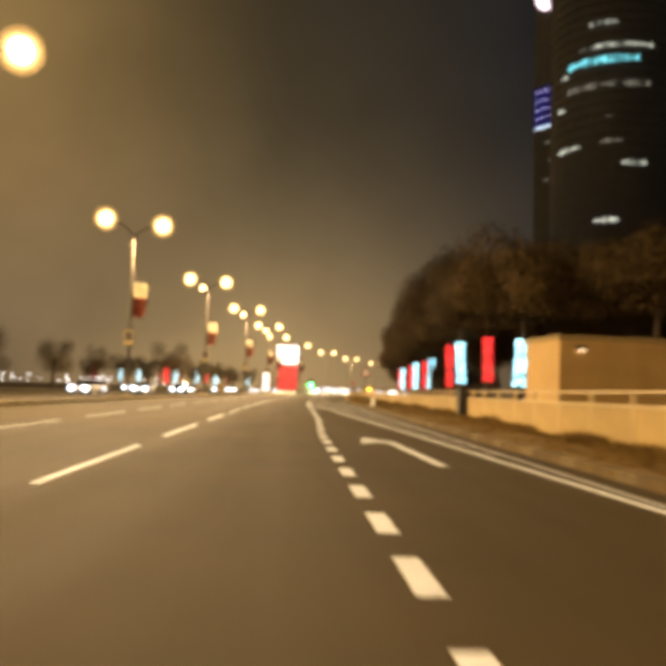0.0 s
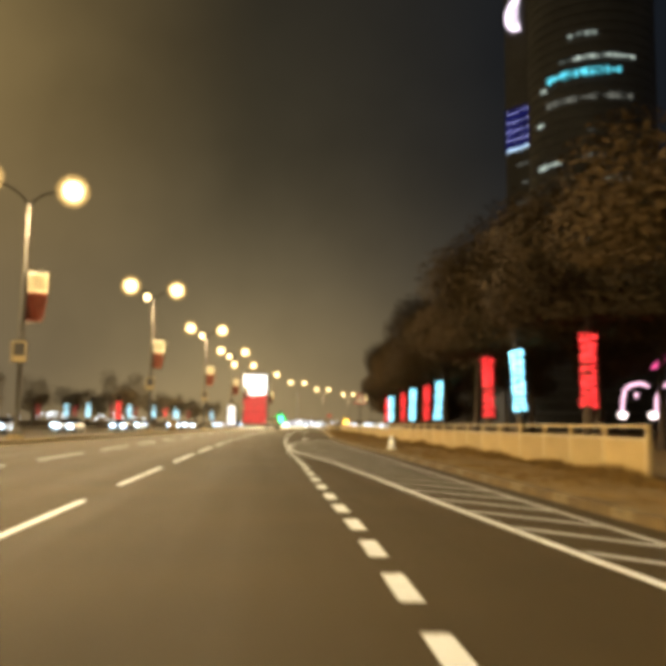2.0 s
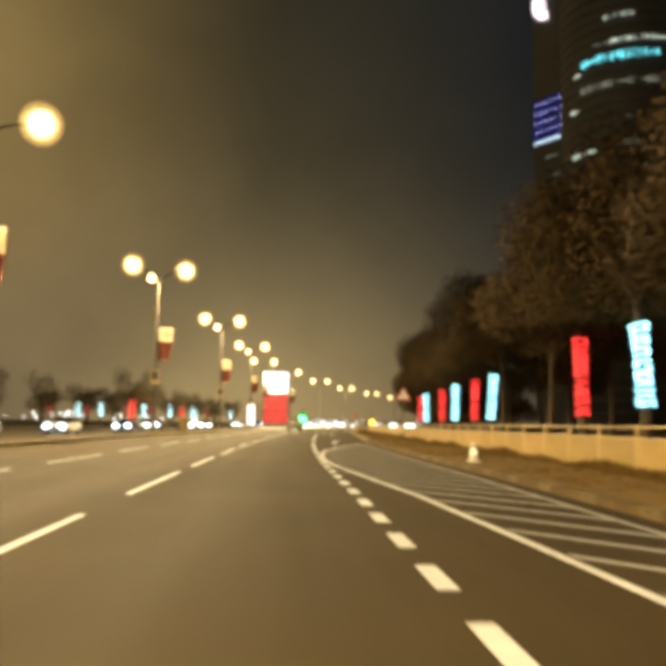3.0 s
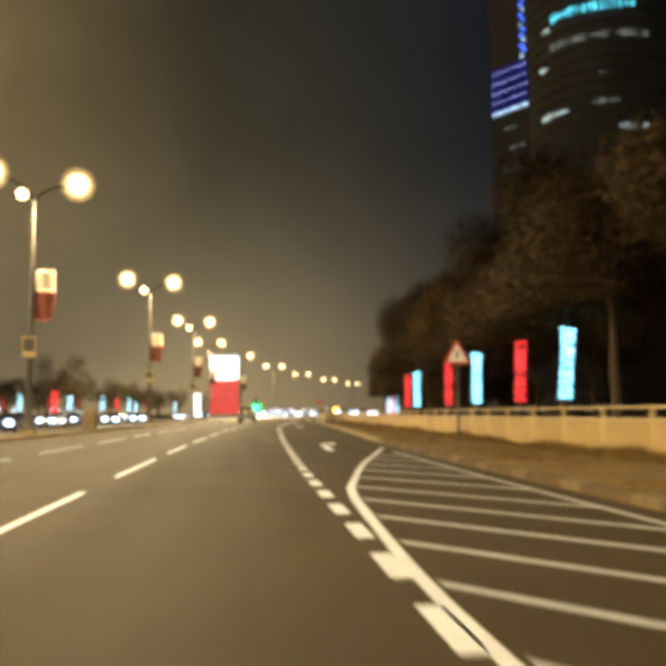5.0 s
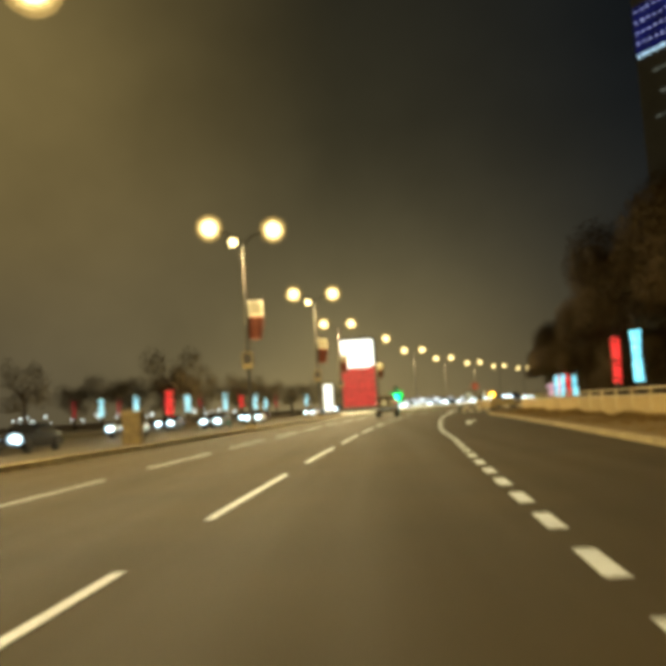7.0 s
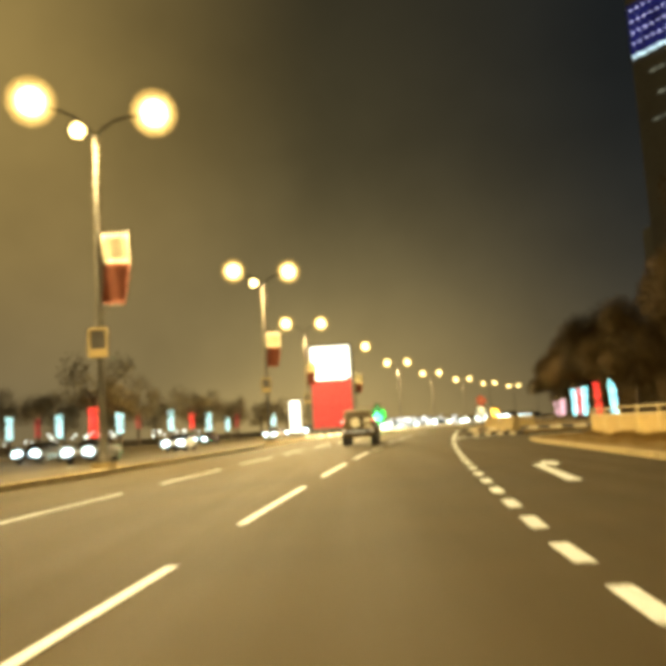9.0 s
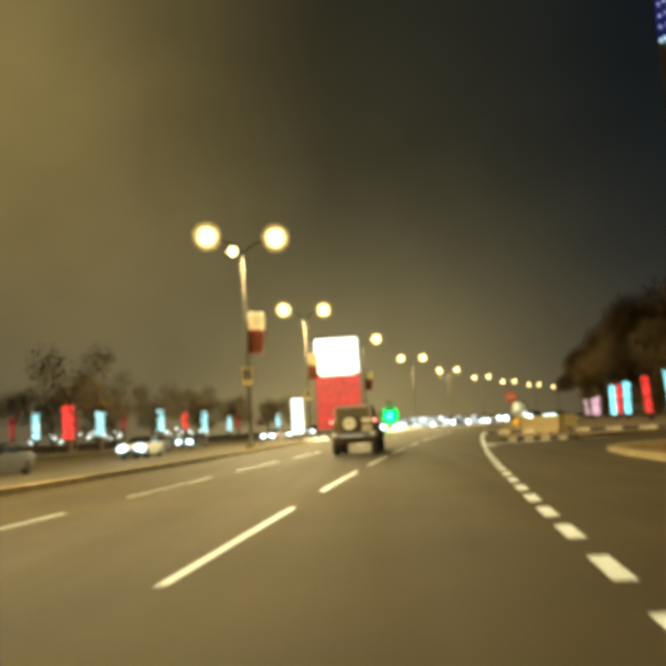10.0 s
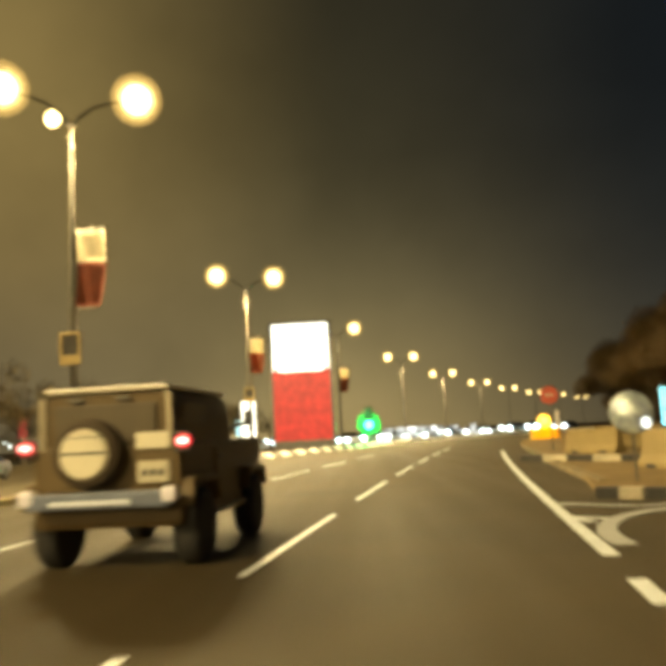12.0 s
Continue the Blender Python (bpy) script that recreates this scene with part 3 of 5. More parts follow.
# ---- dry grass along the foot of the fence and on the verge ----
def tufts(name, count, seed, y0, y1, place, tall, label):
    rng = random.Random(seed)
    verts, faces = [], []
    for _ in range(count):
        y = rng.uniform(y0, y1)
        x0 = place(y, rng)
        h0 = tall * rng.uniform(0.5, 1.0) * (0.65 + 0.35 * math.sin(y * 0.9) * math.sin(y * 0.37 + 1))
        for _b in range(9):
            a, lean, h = rng.uniform(0, 6.283), rng.uniform(0.15, 0.7), h0 * rng.uniform(0.6, 1.1)
            p = Vector((x0 + rng.gauss(0, 0.07), y + rng.gauss(0, 0.10), 0.11))
            d, w = Vector((math.cos(a), math.sin(a), 0)), rng.uniform(0.010, 0.022)
            side = Vector((-d.y, d.x, 0)) * w
            k = len(verts)
            verts += [p - side, p + side, p + d * h * lean * 0.4 + side * 0.7 + Vector((0, 0, h * 0.6)), p + d * h * lean * 0.4 - side * 0.7 + Vector((0, 0, h * 0.6)), p + d * h * lean + Vector((0, 0, h))]
            faces += [(k, k + 1, k + 2, k + 3), (k + 3, k + 2, k + 4)]
    me = bpy.data.meshes.new(name)
    me.from_pydata([tuple(v) for v in verts], [], faces)
    me.materials.append(GRASS)
    return tagged(new(name, me), label, "grass", kind="stuff")


tufts("fence_grass", 5200, 21, -6, 141, lambda y, r: fence_x(y) - 0.12 - abs(r.gauss(0, 0.14)), 0.42, "dry brown grass growing along the foot of the fence")
tufts("verge_grass", 4200, 22, 2, 142, lambda y, r: kerb_x(y) + 0.4 + (fence_x(y) - kerb_x(y) - 0.5) * r.random(), 0.13, "short dry grass scattered over the verge")

# ---- cabin behind the fence ----
cabin = thing("site_cabin", pose(9.55, 27.4, 0.12, 0, 0, 5), "flat-roofed beige site cabin behind the fence", "cabin")
bm = bmesh.new()
box(bm, (7.0, 3.1, 3.0), (3.5, 1.55, 1.6), bevel=0.03)
part("wall", bm, CABIN_WALL, cabin)
bm = bmesh.new()
box(bm, (7.16, 3.26, 0.16), (3.5, 1.55, 3.14), bevel=0.03)
part("roof", bm, CONCRETE, cabin, "pale flat roof edge")
bm = bmesh.new()
box(bm, (7.1, 3.2, 0.12), (3.5, 1.55, 0.06))
part("base", bm, DARK_STEEL, cabin)
for kx in range(6):
    bm = bmesh.new()
    box(bm, (0.05, 0.03, 2.9), (0.6 + kx * 1.2, -0.012, 1.6))
    part("seam", bm, CABIN_WALL, cabin)
bm = bmesh.new()
box(bm, (0.34, 0.14, 0.16), (0.75, -0.10, 2.78), bevel=0.02)
wl_ = part("wall_lamp", bm, STEEL, cabin)
bm = bmesh.new()
box(bm, (0.28, 0.05, 0.05), (0.75, -0.12, 2.69))
part("lens", bm, light_material("wall_lamp_glow", (1.0, 0.78, 0.5), 3), wl_)


# ---- trees ----
def crown_mesh(bm, seed, height, spread, base, leaves, size=(0.09, 0.20)):
    rng = random.Random(seed)
    lobes = [(Vector((0, 0, height * 0.62)), spread * 0.62)]
    for k in range(9):
        a, rr = 2.4 * k + rng.random(), spread * rng.uniform(0.35, 0.72)
        lobes.append((Vector((rr * math.cos(a), rr * math.sin(a), rng.uniform(base + 0.8, height * 0.86))), spread * rng.uniform(0.30, 0.46)))
    verts, faces = [], []
    for i in range(leaves):
        c, r = lobes[rng.randrange(len(lobes))]
        d = Vector((rng.gauss(0, 1), rng.gauss(0, 1), rng.gauss(0, 0.85))).normalized()
        p = c + d * r * rng.uniform(0.55, 1.08)
        if p.z < base:
            p.z = base + rng.random() * 0.6
        s = rng.uniform(*size)
        q = (d + Vector((rng.uniform(-0.7, 0.7), rng.uniform(-0.7, 0.7), rng.uniform(-0.7, 0.7)))).to_track_quat("Z", "Y").to_matrix()
        w = s * rng.uniform(0.35, 0.6)
        for px, py, pz in ((-s, 0, 0), (0, -w, 0.12 * s), (s, 0, -0.1 * s), (0, w, 0.12 * s)):
            verts.append(p + q @ Vector((px, py, pz)))
        k = len(verts) - 4
        faces.append((k, k + 1, k + 2, k + 3))
    vs = [bm.verts.new(v) for v in verts]
    for f in faces:
        bm.faces.new([vs[j] for j in f])


def trunk_mesh(bm, seed, height, r, limbs=6):
    rng = random.Random(seed)
    pts, p = [], Vector((0, 0, -0.1))
    for k in range(7):
        pts.append(p.copy())
        p += Vector((rng.uniform(-1, 1) * 0.3 * r, rng.uniform(-1, 1) * 0.3 * r, height / 6))
    for k, (a, b) in enumerate(zip(pts, pts[1:])):
        rod(bm, a, b, r * (1.25 if k == 0 else 1 - 0.07 * k), r * (1 - 0.07 * (k + 1)), 12)
    for k in range(limbs):
        a = 6.28 * k / limbs + rng.random()
        s = pts[-1] - Vector((0, 0, rng.uniform(0, 1.2)))
        e = s + Vector((math.cos(a) * rng.uniform(1.5, 2.8), math.sin(a) * rng.uniform(1.5, 2.8), rng.uniform(1.6, 3.4)))
        mid = (s + e) / 2 + Vector((0, 0, 0.35))
        rod(bm, s, mid, r * 0.42, r * 0.30, 8)
        rod(bm, mid, e, r * 0.30, r * 0.12, 8)


def wrap_mesh(bm, seed, z0, z1, r):
    """Strings of small lamps wound round a trunk, wider towards the top and foot."""
    rng = random.Random(seed)
    n = 12
    heights, f = [], 0.0
    while f < 1:
        heights.append(f)
        f += rng.uniform(0.12, 0.21) / (z1 - z0)
    for i, f in enumerate(heights):
        z = z0 + (z1 - z0) * f
        rr = r * (1 + 0.20 * max(0, f - 0.75) / 0.25 + 0.10 * max(0, 0.2 - f) / 0.2) * rng.uniform(0.95, 1.06)
        slant, way, thick = rng.uniform(0.0, 0.06), rng.uniform(0, 6.28), rng.uniform(0.055, 0.095)
        for j in range(n):
            if rng.random() < 0.03:
                continue
            a = 2 * math.pi * (j + 0.5 * (i % 2)) / n
            t = Matrix.Rotation(a, 3, "Z")
            box(bm, (0.04, 2 * math.pi * rr / n * 1.02, thick), (rr * math.cos(a), rr * math.sin(a), z + slant * math.sin(a + way)), t)


TREES = {}


def tree(variant, led=None, height=12.5, top=5.05, base=5.3):
    """One tree of a variant; led: the colour of the lamps round its trunk."""
    root = thing("tree", Matrix(), {"cyan": "broad dark tree with cyan lamps wound round its trunk", "red": "broad dark tree with red lamps wound round its trunk",
                                    "pink": "broad dark tree with pink-white lamps wound round its trunk"}.get(led, "broad dark unlit tree with a dense crown"), "tree", "roadside trees")
    bm = bmesh.new()
    trunk_mesh(bm, variant, 6.2, 0.21)
    part("trunk", bm, BARK, root)
    bm = bmesh.new()
    crown_mesh(bm, 40 + variant, height, 5.0, base, 25000, (0.06, 0.14))
    part("crown", bm, LEAF, root)
    if led:
        bm = bmesh.new()
        wrap_mesh(bm, 80 + variant, 1.75 if top > 5 else 2.0 if top > 4.5 else 1.65 if top > 4.22 else 0.8, top, 0.27)
        tagged(part("lamp_string", bm, {"cyan": LED_CYAN, "red": LED_RED, "pink": LED_PINK}[led], root), led + " lamp strings wound round the trunk", kind="stuff")
    return root


def plant(kind, led, px, py, turn, height=12.5, top=5.05, base=5.3):
    key = (kind, led, height, top, base)
    m = pose(px, py, 0.05, 3.2 * math.sin(px * 7 + py), 3.6 * math.cos(px * 3 + py * 1.7), turn)
    if key not in TREES:
        TREES[key] = tree(kind, led, height, top, base)
        TREES[key].matrix_basis = m
        return TREES[key]
    return copy_thing(TREES[key], m)


LED_TREES = ((12.2, 41.7, "cyan"), (12.7, 49.8, "red"), (12.9, 58.1, "cyan"), (13.5, 65.6, "red"), (16.3, 91.6, "cyan"), (17.0, 99.2, "red"), (17.4, 108.3, "cyan"),
             (18.3, 118.5, "red"), (19.5, 134.5, "cyan"), (19.6, 139.5, "red"), (28.1, 184, "cyan"), (29.9, 194.5, "red"), (32.2, 208, "cyan"), (33.0, 213.5, "red"), (33.8, 218, "cyan"), (37.2, 237, "pink"), (38.9, 245, "pink"), (40.6, 254, "pink"))
rng = random.Random(5)
for k, (px, py, led) in enumerate(LED_TREES):
    plant(k % 2, led, px, py, 47 * k, 9.9 if py < 45 else 10.6 if py < 52 else 12.0 if py < 80 else 13.6 if py < 150 else 11.6, 4.25 if py < 45 else 4.85 if py < 60 else 5.1 if py < 150 else 3.3 if led == "pink" else 4.2)
DARK_TREES = ((22, 34), (18, 38), (21, 47), (20, 58), (21.5, 69), (15.6, 76), (22, 82), (15.4, 84.5), (24, 95), (26, 108), (27, 121), (25.5, 133), (24, 146), (28, 158),
              (31, 170), (26, 172), (36, 180), (40, 195), (42, 212), (45, 228), (49, 243), (56, 255), (33, 52), (34, 76), (36, 100), (38, 130), (40, 160), (20, 18), (24, 8), (17, 5), (31, 152), (35, 166), (34, 190), (35.5, 199), (37.5, 211), (38.5, 221), (40.5, 233), (43, 247), (46, 262), (31.5, 181), (26.5, 160))
for k, (px, py) in enumerate(DARK_TREES):
    plant(2 + k % 2, None, px, py, 71 * k, 10.6 if py < 52 else 12.0 if py < 80 else 13.6 if py < 145 else 11.6, base=5.3 if py < 150 else 0.6)

# ---- the promenade beyond the far carriageway ----
def far_tree(variant, led, z0=1.2, z1=4.6):
    root = thing("promenade_tree", Matrix(), "distant dark tree with " + led + " lamps wound round its trunk" if led else "distant dark tree on the promenade", "tree", "promenade trees")
    bm = bmesh.new()
    trunk_mesh(bm, 20 + variant, 5.0, 0.30, 5)
    part("trunk", bm, BARK, root)
    bm = bmesh.new()
    crown_mesh(bm, 60 + variant, 10.2, 4.2, 3.0 if not led else 4.2, 2100)
    part("crown", bm, LEAF_HAZED, root)
    if led:
        bm = bmesh.new()
        wrap_mesh(bm, 90 + variant, z0, z1, 0.42)
        tagged(part("lamp_string", bm, {"cyan": LED_CYAN_DIM, "red": LED_RED, "dull red": LED_RED_DIM}[led], root), led + " lamp strings wound round the trunk", kind="stuff")
    return root


FAR = {}


def far_plant(k, px, py, led=None, z0=2.2, z1=5.0, size=1.0):
    key = (led, z0, z1)
    m = pose(px, py, 0.05, 0, 0, 53 * k) @ Matrix.Scale(size, 4)
    if key not in FAR:
        FAR[key] = far_tree(k % 3, led, z0 / size, z1 / size)
        FAR[key].matrix_basis = m
    else:
        copy_thing(FAR[key], m)


FAR_LED = ((-32.6, 211.5, "red", 1.8, 5.7, 1.35), (-42.6, 225.8, "cyan", 2.2, 5.6, 1.0), (-31.2, 218.8, "cyan", 2.2, 4.9, 1.05), (-27.1, 233.2, "cyan", 2.3, 5.3, 0.95), (-24.8, 238.8, "red", 2.5, 4.9, 0.9),
           (-22.5, 241.9, "cyan", 2.0, 5.0, 0.9), (-45.6, 225.0, "dull red", 2.4, 5.2, 0.95), (-36.4, 224.0, "dull red", 2.6, 5.1, 1.0), (-31.0, 228.0, "dull red", 2.9, 5.0, 0.9), (-25.9, 284.2, "cyan", 2.0, 4.8, 0.9),
           (-56.0, 230.0, "dull red", 2.4, 5.4, 0.95), (-45.2, 214.0, "cyan", 2.2, 5.2, 0.95), (-20.5, 262.0, "dull red", 2.2, 4.8, 0.85), (-14.0, 270.0, "cyan", 2.2, 4.6, 0.85))
for k, row in enumerate(FAR_LED):
    far_plant(k, *row)
for k in range(9):
    y = 66 + 14.0 * k
    far_plant(k, median_x(y) - 39 - 5 * (k % 2), y)
for k in range(12):
    far_plant(k, -62 + 4.2 * k + 3 * (k % 3), 246 + 9.5 * k + 6 * (k % 2), None, size=0.95)
shore = thing("shore_lights", Matrix(), "scattered small white lamps on posts along the distant shore", "lights", kind="stuff")
rng = random.Random(77)
posts, bulbs = bmesh.new(), bmesh.new()
for k in range(70):
    px, py, h = rng.uniform(-330, -45), rng.uniform(370, 460), rng.choice((2.2, 3.0, 3.6, 4.6))
    rod(posts, (px, py, -0.3), (px, py, h), 0.07, 0.05, 6)
    ball(bulbs, (px, py, h), rng.uniform(0.32, 0.60), (1, 1, 0.8), 8, 6)
tagged(part("post", posts, DARK_STEEL, shore), kind="stuff")
tagged(part("lamp", bulbs, SHORE_GLOW, shore, "small white lamps"), kind="stuff")
bm = bmesh.new()
ribbon(bm, lambda y: median_x(min(y, 240)) - 60, lambda y: median_x(min(y, 240)) - 27, 0, 420, 6, -0.05, 0.16)
tagged(part("promenade", bm, PAVING), "dark paved promenade beyond the far carriageway", "promenade", kind="structure")


# ---- towers ----
TX, TY, TR, TH = 120.6, 290.0, 22.5, 190.0
tower = thing("round_tower", pose(TX, TY, 0), "dark round high-rise with a few lit cyan and white window bands", "tower")
bm = bmesh.new()
lathe(bm, ((TR, 0), (TR, TH - 6), (TR - 3, TH - 5.8), (TR - 3, TH)), 64)
part("shaft", bm, FACADE, tower, "dark glazed cylindrical shaft", True)
for k in range(48):
    bm = bmesh.new()
    z = 6 + k * 3.75
    lathe(bm, ((TR + 0.18, z - 0.25), (TR + 0.3, z), (TR + 0.18, z + 0.25)), 48)
    part("floor_band", bm, FACADE, tower)


def tower_windows(z, a0, a1, mat, h, seed, fill):
    """A band of lit panes round the shaft between two bearings (degrees, 270 faces the road)."""
    rng = random.Random(seed)
    a = a0
    while a < a1:
        if rng.random() < fill:
            w = rng.uniform(1.2, 4.4)
            bm = bmesh.new()
            t = Matrix.Rotation(radians(a + w / 2), 3, "Z")
            p = t @ Vector((TR + 0.12, 0, z + h / 2 + rng.uniform(-0.1, 0.1)))
            box(bm, (0.25, TR * radians(w) * 0.9, h * rng.choice((0.45, 0.8, 0.9, 1.0))), p, t)
            part("window", bm, mat, tower)
            a += w
        a += rng.choice((0.1, 0.2, 0.3, 0.5, 1.4))


tower_windows(121.8, 206, 270, WIN_CYAN, 2.8, 1, 0.97)
tower_windows(119.6, 197, 203, WIN_WHITE, 1.4, 10, 1.0)
tower_windows(127.7, 219, 286, WIN_WHITE, 1.4, 2, 0.9)
tower_windows(113.0, 205, 282, WIN_DIM, 2.2, 3, 0.8)
tower_windows(107.5, 192, 200, WIN_WHITE, 1.1, 11, 1.0)
tower_windows(136.1, 228, 252, WIN_WHITE, 1.8, 4, 0.95)
tower_windows(101.5, 243, 249, WIN_DIM, 1.2, 5, 1.0)
tower_windows(91.5, 193, 216, WIN_WHITE, 1.6, 6, 0.9)
tower_windows(92.1, 238, 257, WIN_DIM, 1.8, 7, 0.9)
tower_windows(84.1, 256, 278, WIN_WHITE, 1.8, 8, 0.8)
tower_windows(63.5, 232, 254, WIN_WHITE, 1.8, 9, 0.95)

back = thing("emblem_tower", pose(139.2, 447, 0, 0, 0, -57), "dark slab tower with blue light strips and a white emblem", "tower")
bm = bmesh.new()
box(bm, (46, 30, 262), (23, 15, 131), bevel=0.4)
part("shaft", bm, FACADE, back, "dark slab shaft")
for z in (179.4, 174.0, 168.7, 163.6):
    for j in range(7):
        bm = bmesh.new()
        box(bm, (0.9, 0.5, 0.7), (2.4 + j * 3.25, -0.3, z), bevel=0.2)
        part("light_dot", bm, LED_LILAC, back)
bm = bmesh.new()
for j in range(9):
    box(bm, (2.0 if j % 3 else 1.3, 0.5, 1.5), (1.9 + j * 2.55, -0.2, 157.6 + 0.25 * (j % 2)), bevel=0.1)
part("light_strip", bm, LED_ICE, back, "icy white light strip")
bm = bmesh.new()
box(bm, (24, 0.2, 25), (12.5, -0.06, 169.5))
part("lit_panel", bm, light_material("blue_washed_panel", (0.03, 0.06, 0.9), 0.075, 0.5, 0.12), back, "blue-washed glass panel")
for z in (148, 137, 126):
    bm = bmesh.new()
    box(bm, (9, 0.4, 1.2), (12 + (z % 7), -0.2, z))
    part("window", bm, WIN_DIM, back)
for k in range(22):
    bm = bmesh.new()
    box(bm, (1.5, 0.5, 1.0), (20.6 + (k % 2) * 1.5, -0.2, 184 + k * 2.75))
    part("edge_light", bm, LED_BLUE if k % 3 else LED_ICE, back)
bm = bmesh.new()
outline = [(10 + 9 * math.cos(a), 238 + 10.5 * math.sin(a)) for a in [math.pi * (0.42 + 1.16 * k / 20) for k in range(21)]]
outline += [(11.5 - 1.5 * math.sin(3.14 * k / 8), 228.5 + 19 * k / 8) for k in range(9)]
vs = [bm.verts.new((px, -0.9, pz)) for px, pz in outline]
f = bm.faces.new(vs)
ext = bmesh.ops.extrude_face_region(bm, geom=[f])
bmesh.ops.translate(bm, verts=[v for v in ext["geom"] if isinstance(v, bmesh.types.BMVert)], vec=(0, 0.8, 0))
bmesh.ops.recalc_face_normals(bm, faces=bm.faces)
emb = part("emblem", bm, EMBLEM_GLOW, back, "white glowing half-moon emblem")
for k in range(4):
    bm = bmesh.new()
    box(bm, (7.5, 0.3, 0.8), (8.5 + k * 0.6, -1.0, 232.5 + k * 3.2), Matrix.Rotation(radians(-28), 3, "Y"))
    part("emblem_bar", bm, FACADE, emb)

far = thing("distant_tower", pose(258, 736, 0), "distant dark tower with a column of pale lit windows", "tower")
bm = bmesh.new()
box(bm, (40, 30, 150), (22, 15, 75), bevel=0.3)
part("shaft", bm, FACADE, far)
rng = random.Random(11)
for k in range(26):
    bm = bmesh.new()
    box(bm, (rng.uniform(1.2, 3.5), 0.5, 1.4), (rng.uniform(1.5, 14), -0.2, 84 + k * 2.4))
    part("window", bm, WIN_WHITE if k % 3 else WIN_DIM, far)


# ---- lit screen tower in the red and white of a flag, on the median ----
screen = thing("screen_tower", pose(-3.9, 228.7, 0.15), "tall lit screen tower, white above and red below", "screen tower")
bm = bmesh.new()
box(bm, (6.5, 1.3, 0.95), (3.25, 0.65, 0.47), bevel=0.05)
part("plinth", bm, DARK_STEEL, screen, "dark plinth")
bm = bmesh.new()
box(bm, (6.8, 1.1, 12.95), (3.25, 0.68, 7.35), bevel=0.06)
part("casing", bm, DARK_STEEL, screen, "dark steel casing")
bm = bmesh.new()
nz = 9
pts = [(0.2, 13.6), (0.2, 8.4)]
for k in range(nz):
    pts += [(0.2 + 6.1 * (k + 0.5) / nz, 8.95), (0.2 + 6.1 * (k + 1) / nz, 8.4)]
pts += [(6.3, 13.6)]
vs = [bm.verts.new((px, 0.10, pz)) for px, pz in pts]
bmesh.ops.triangulate(bm, faces=[bm.faces.new(vs)])
part("white_field", bm, SCREEN_WHITE, screen, "glowing white field with a toothed lower edge")
bm = bmesh.new()
box(bm, (6.25, 0.04, 8.0), (3.25, 0.125, 4.95))
part("red_field", bm, SCREEN_RED, screen, "glowing red field")
totem = thing("lit_totem", pose(-6.6, 228.9, 0.15), "narrow white illuminated totem beside the screen tower", "totem")
bm = bmesh.new()
box(bm, (1.7, 0.5, 5.6), (0, 0.3, 2.75), bevel=0.06)
part("casing", bm, STEEL, totem)
bm = bmesh.new()
box(bm, (1.5, 0.06, 4.8), (0, 0.03, 3.0))
part("lit_face", bm, SCREEN_WHITE, totem, "glowing white face")
for k in range(4):
    bm = bmesh.new()
    box(bm, (0.9, 0.03, 0.30), (0.1, -0.015, 1.5 + k * 0.95))
    part("writing_bar", bm, DARK_STEEL, totem)


# ---- signals, signs, beacon, barriers ----
signal = thing("traffic_signal", pose(6.45, 234.2, 0.1), "traffic signal post showing a green light", "traffic signal")
bm = bmesh.new()
rod(bm, (0, 0, 0), (0, 0, 2.0), 0.07, 0.06)
part("post", bm, DARK_STEEL, signal)
# added disc, painted green, stands in for the signal's glare
bm = bmesh.new()
lathe(bm, ((1.32, 0.14), (1.35, 0.17), (1.32, 0.20)), 32, (0, 0, 2.45), "y")
part("glare_disc", bm, material("green_glare_paint", (0.004, 0.28, 0.10), rough=0.6, vary=0.2, scale=3, fine=20), signal, "round green disc standing in for the signal's glare")
bm = bmesh.new()
box(bm, (0.95, 0.25, 2.5), (0, 0, 3.1), bevel=0.06)
head_ = part("head", bm, BLACK, signal, "black signal head")
for z, mat, lab in ((4.0, KERB_BLACK, "dark upper lens"), (3.15, KERB_BLACK, "dark middle lens"), (2.3, GREEN_GLOW, "green glowing lens")):
    bm = bmesh.new()
    lathe(bm, ((0.46, -0.20), (0.44, -0.26), (0.26, -0.34), (0.0, -0.36)), 20, (0, 0, z), "y")
    part("lens", bm, mat, head_, lab)

beacon = thing("amber_beacon", pose(22.0, 215.5, 0.1), "amber warning beacon glowing on a striped barrier", "beacon")
bm = bmesh.new()
box(bm, (2.6, 0.5, 0.95), (0, 0, 0.48), bevel=0.08)
part("barrier", bm, KERB_YELLOW, beacon, "yellow plastic barrier")
bm = bmesh.new()
rod(bm, (0, 0, 0.9), (0, 0, 1.35), 0.05)
part("stem", bm, DARK_STEEL, beacon)
bm = bmesh.new()
ball(bm, (0, 0, 1.60), 0.40)
lamp_ = part("lamp", bm, AMBER_GLOW, beacon, "amber glowing lamp", True)
# outer shell imitates the orange glow round the beacon
bm = bmesh.new()
ball(bm, (0, 0, 1.60), 0.66)
part("globe", bm, glow_shell("amber_halo", (1.0, 0.40, 0.02), 0.8, 0.45), lamp_, "amber halo shell round the lamp", True)
# green_light also washes the added green disc behind it
for nm, px, py, pz, col, watts in (("green_light", 6.45, 233.25, 2.5, (0.002, 1, 0.28), 620), ("amber_light", 22.0, 214.6, 1.8, (1, 0.42, 0.03), 420)):
    lamp = bpy.data.lights.new(nm, "POINT")
    lamp.energy, lamp.color, lamp.shadow_soft_size = watts, col, 0.3
    new(nm, lamp).location = (px, py, pz)

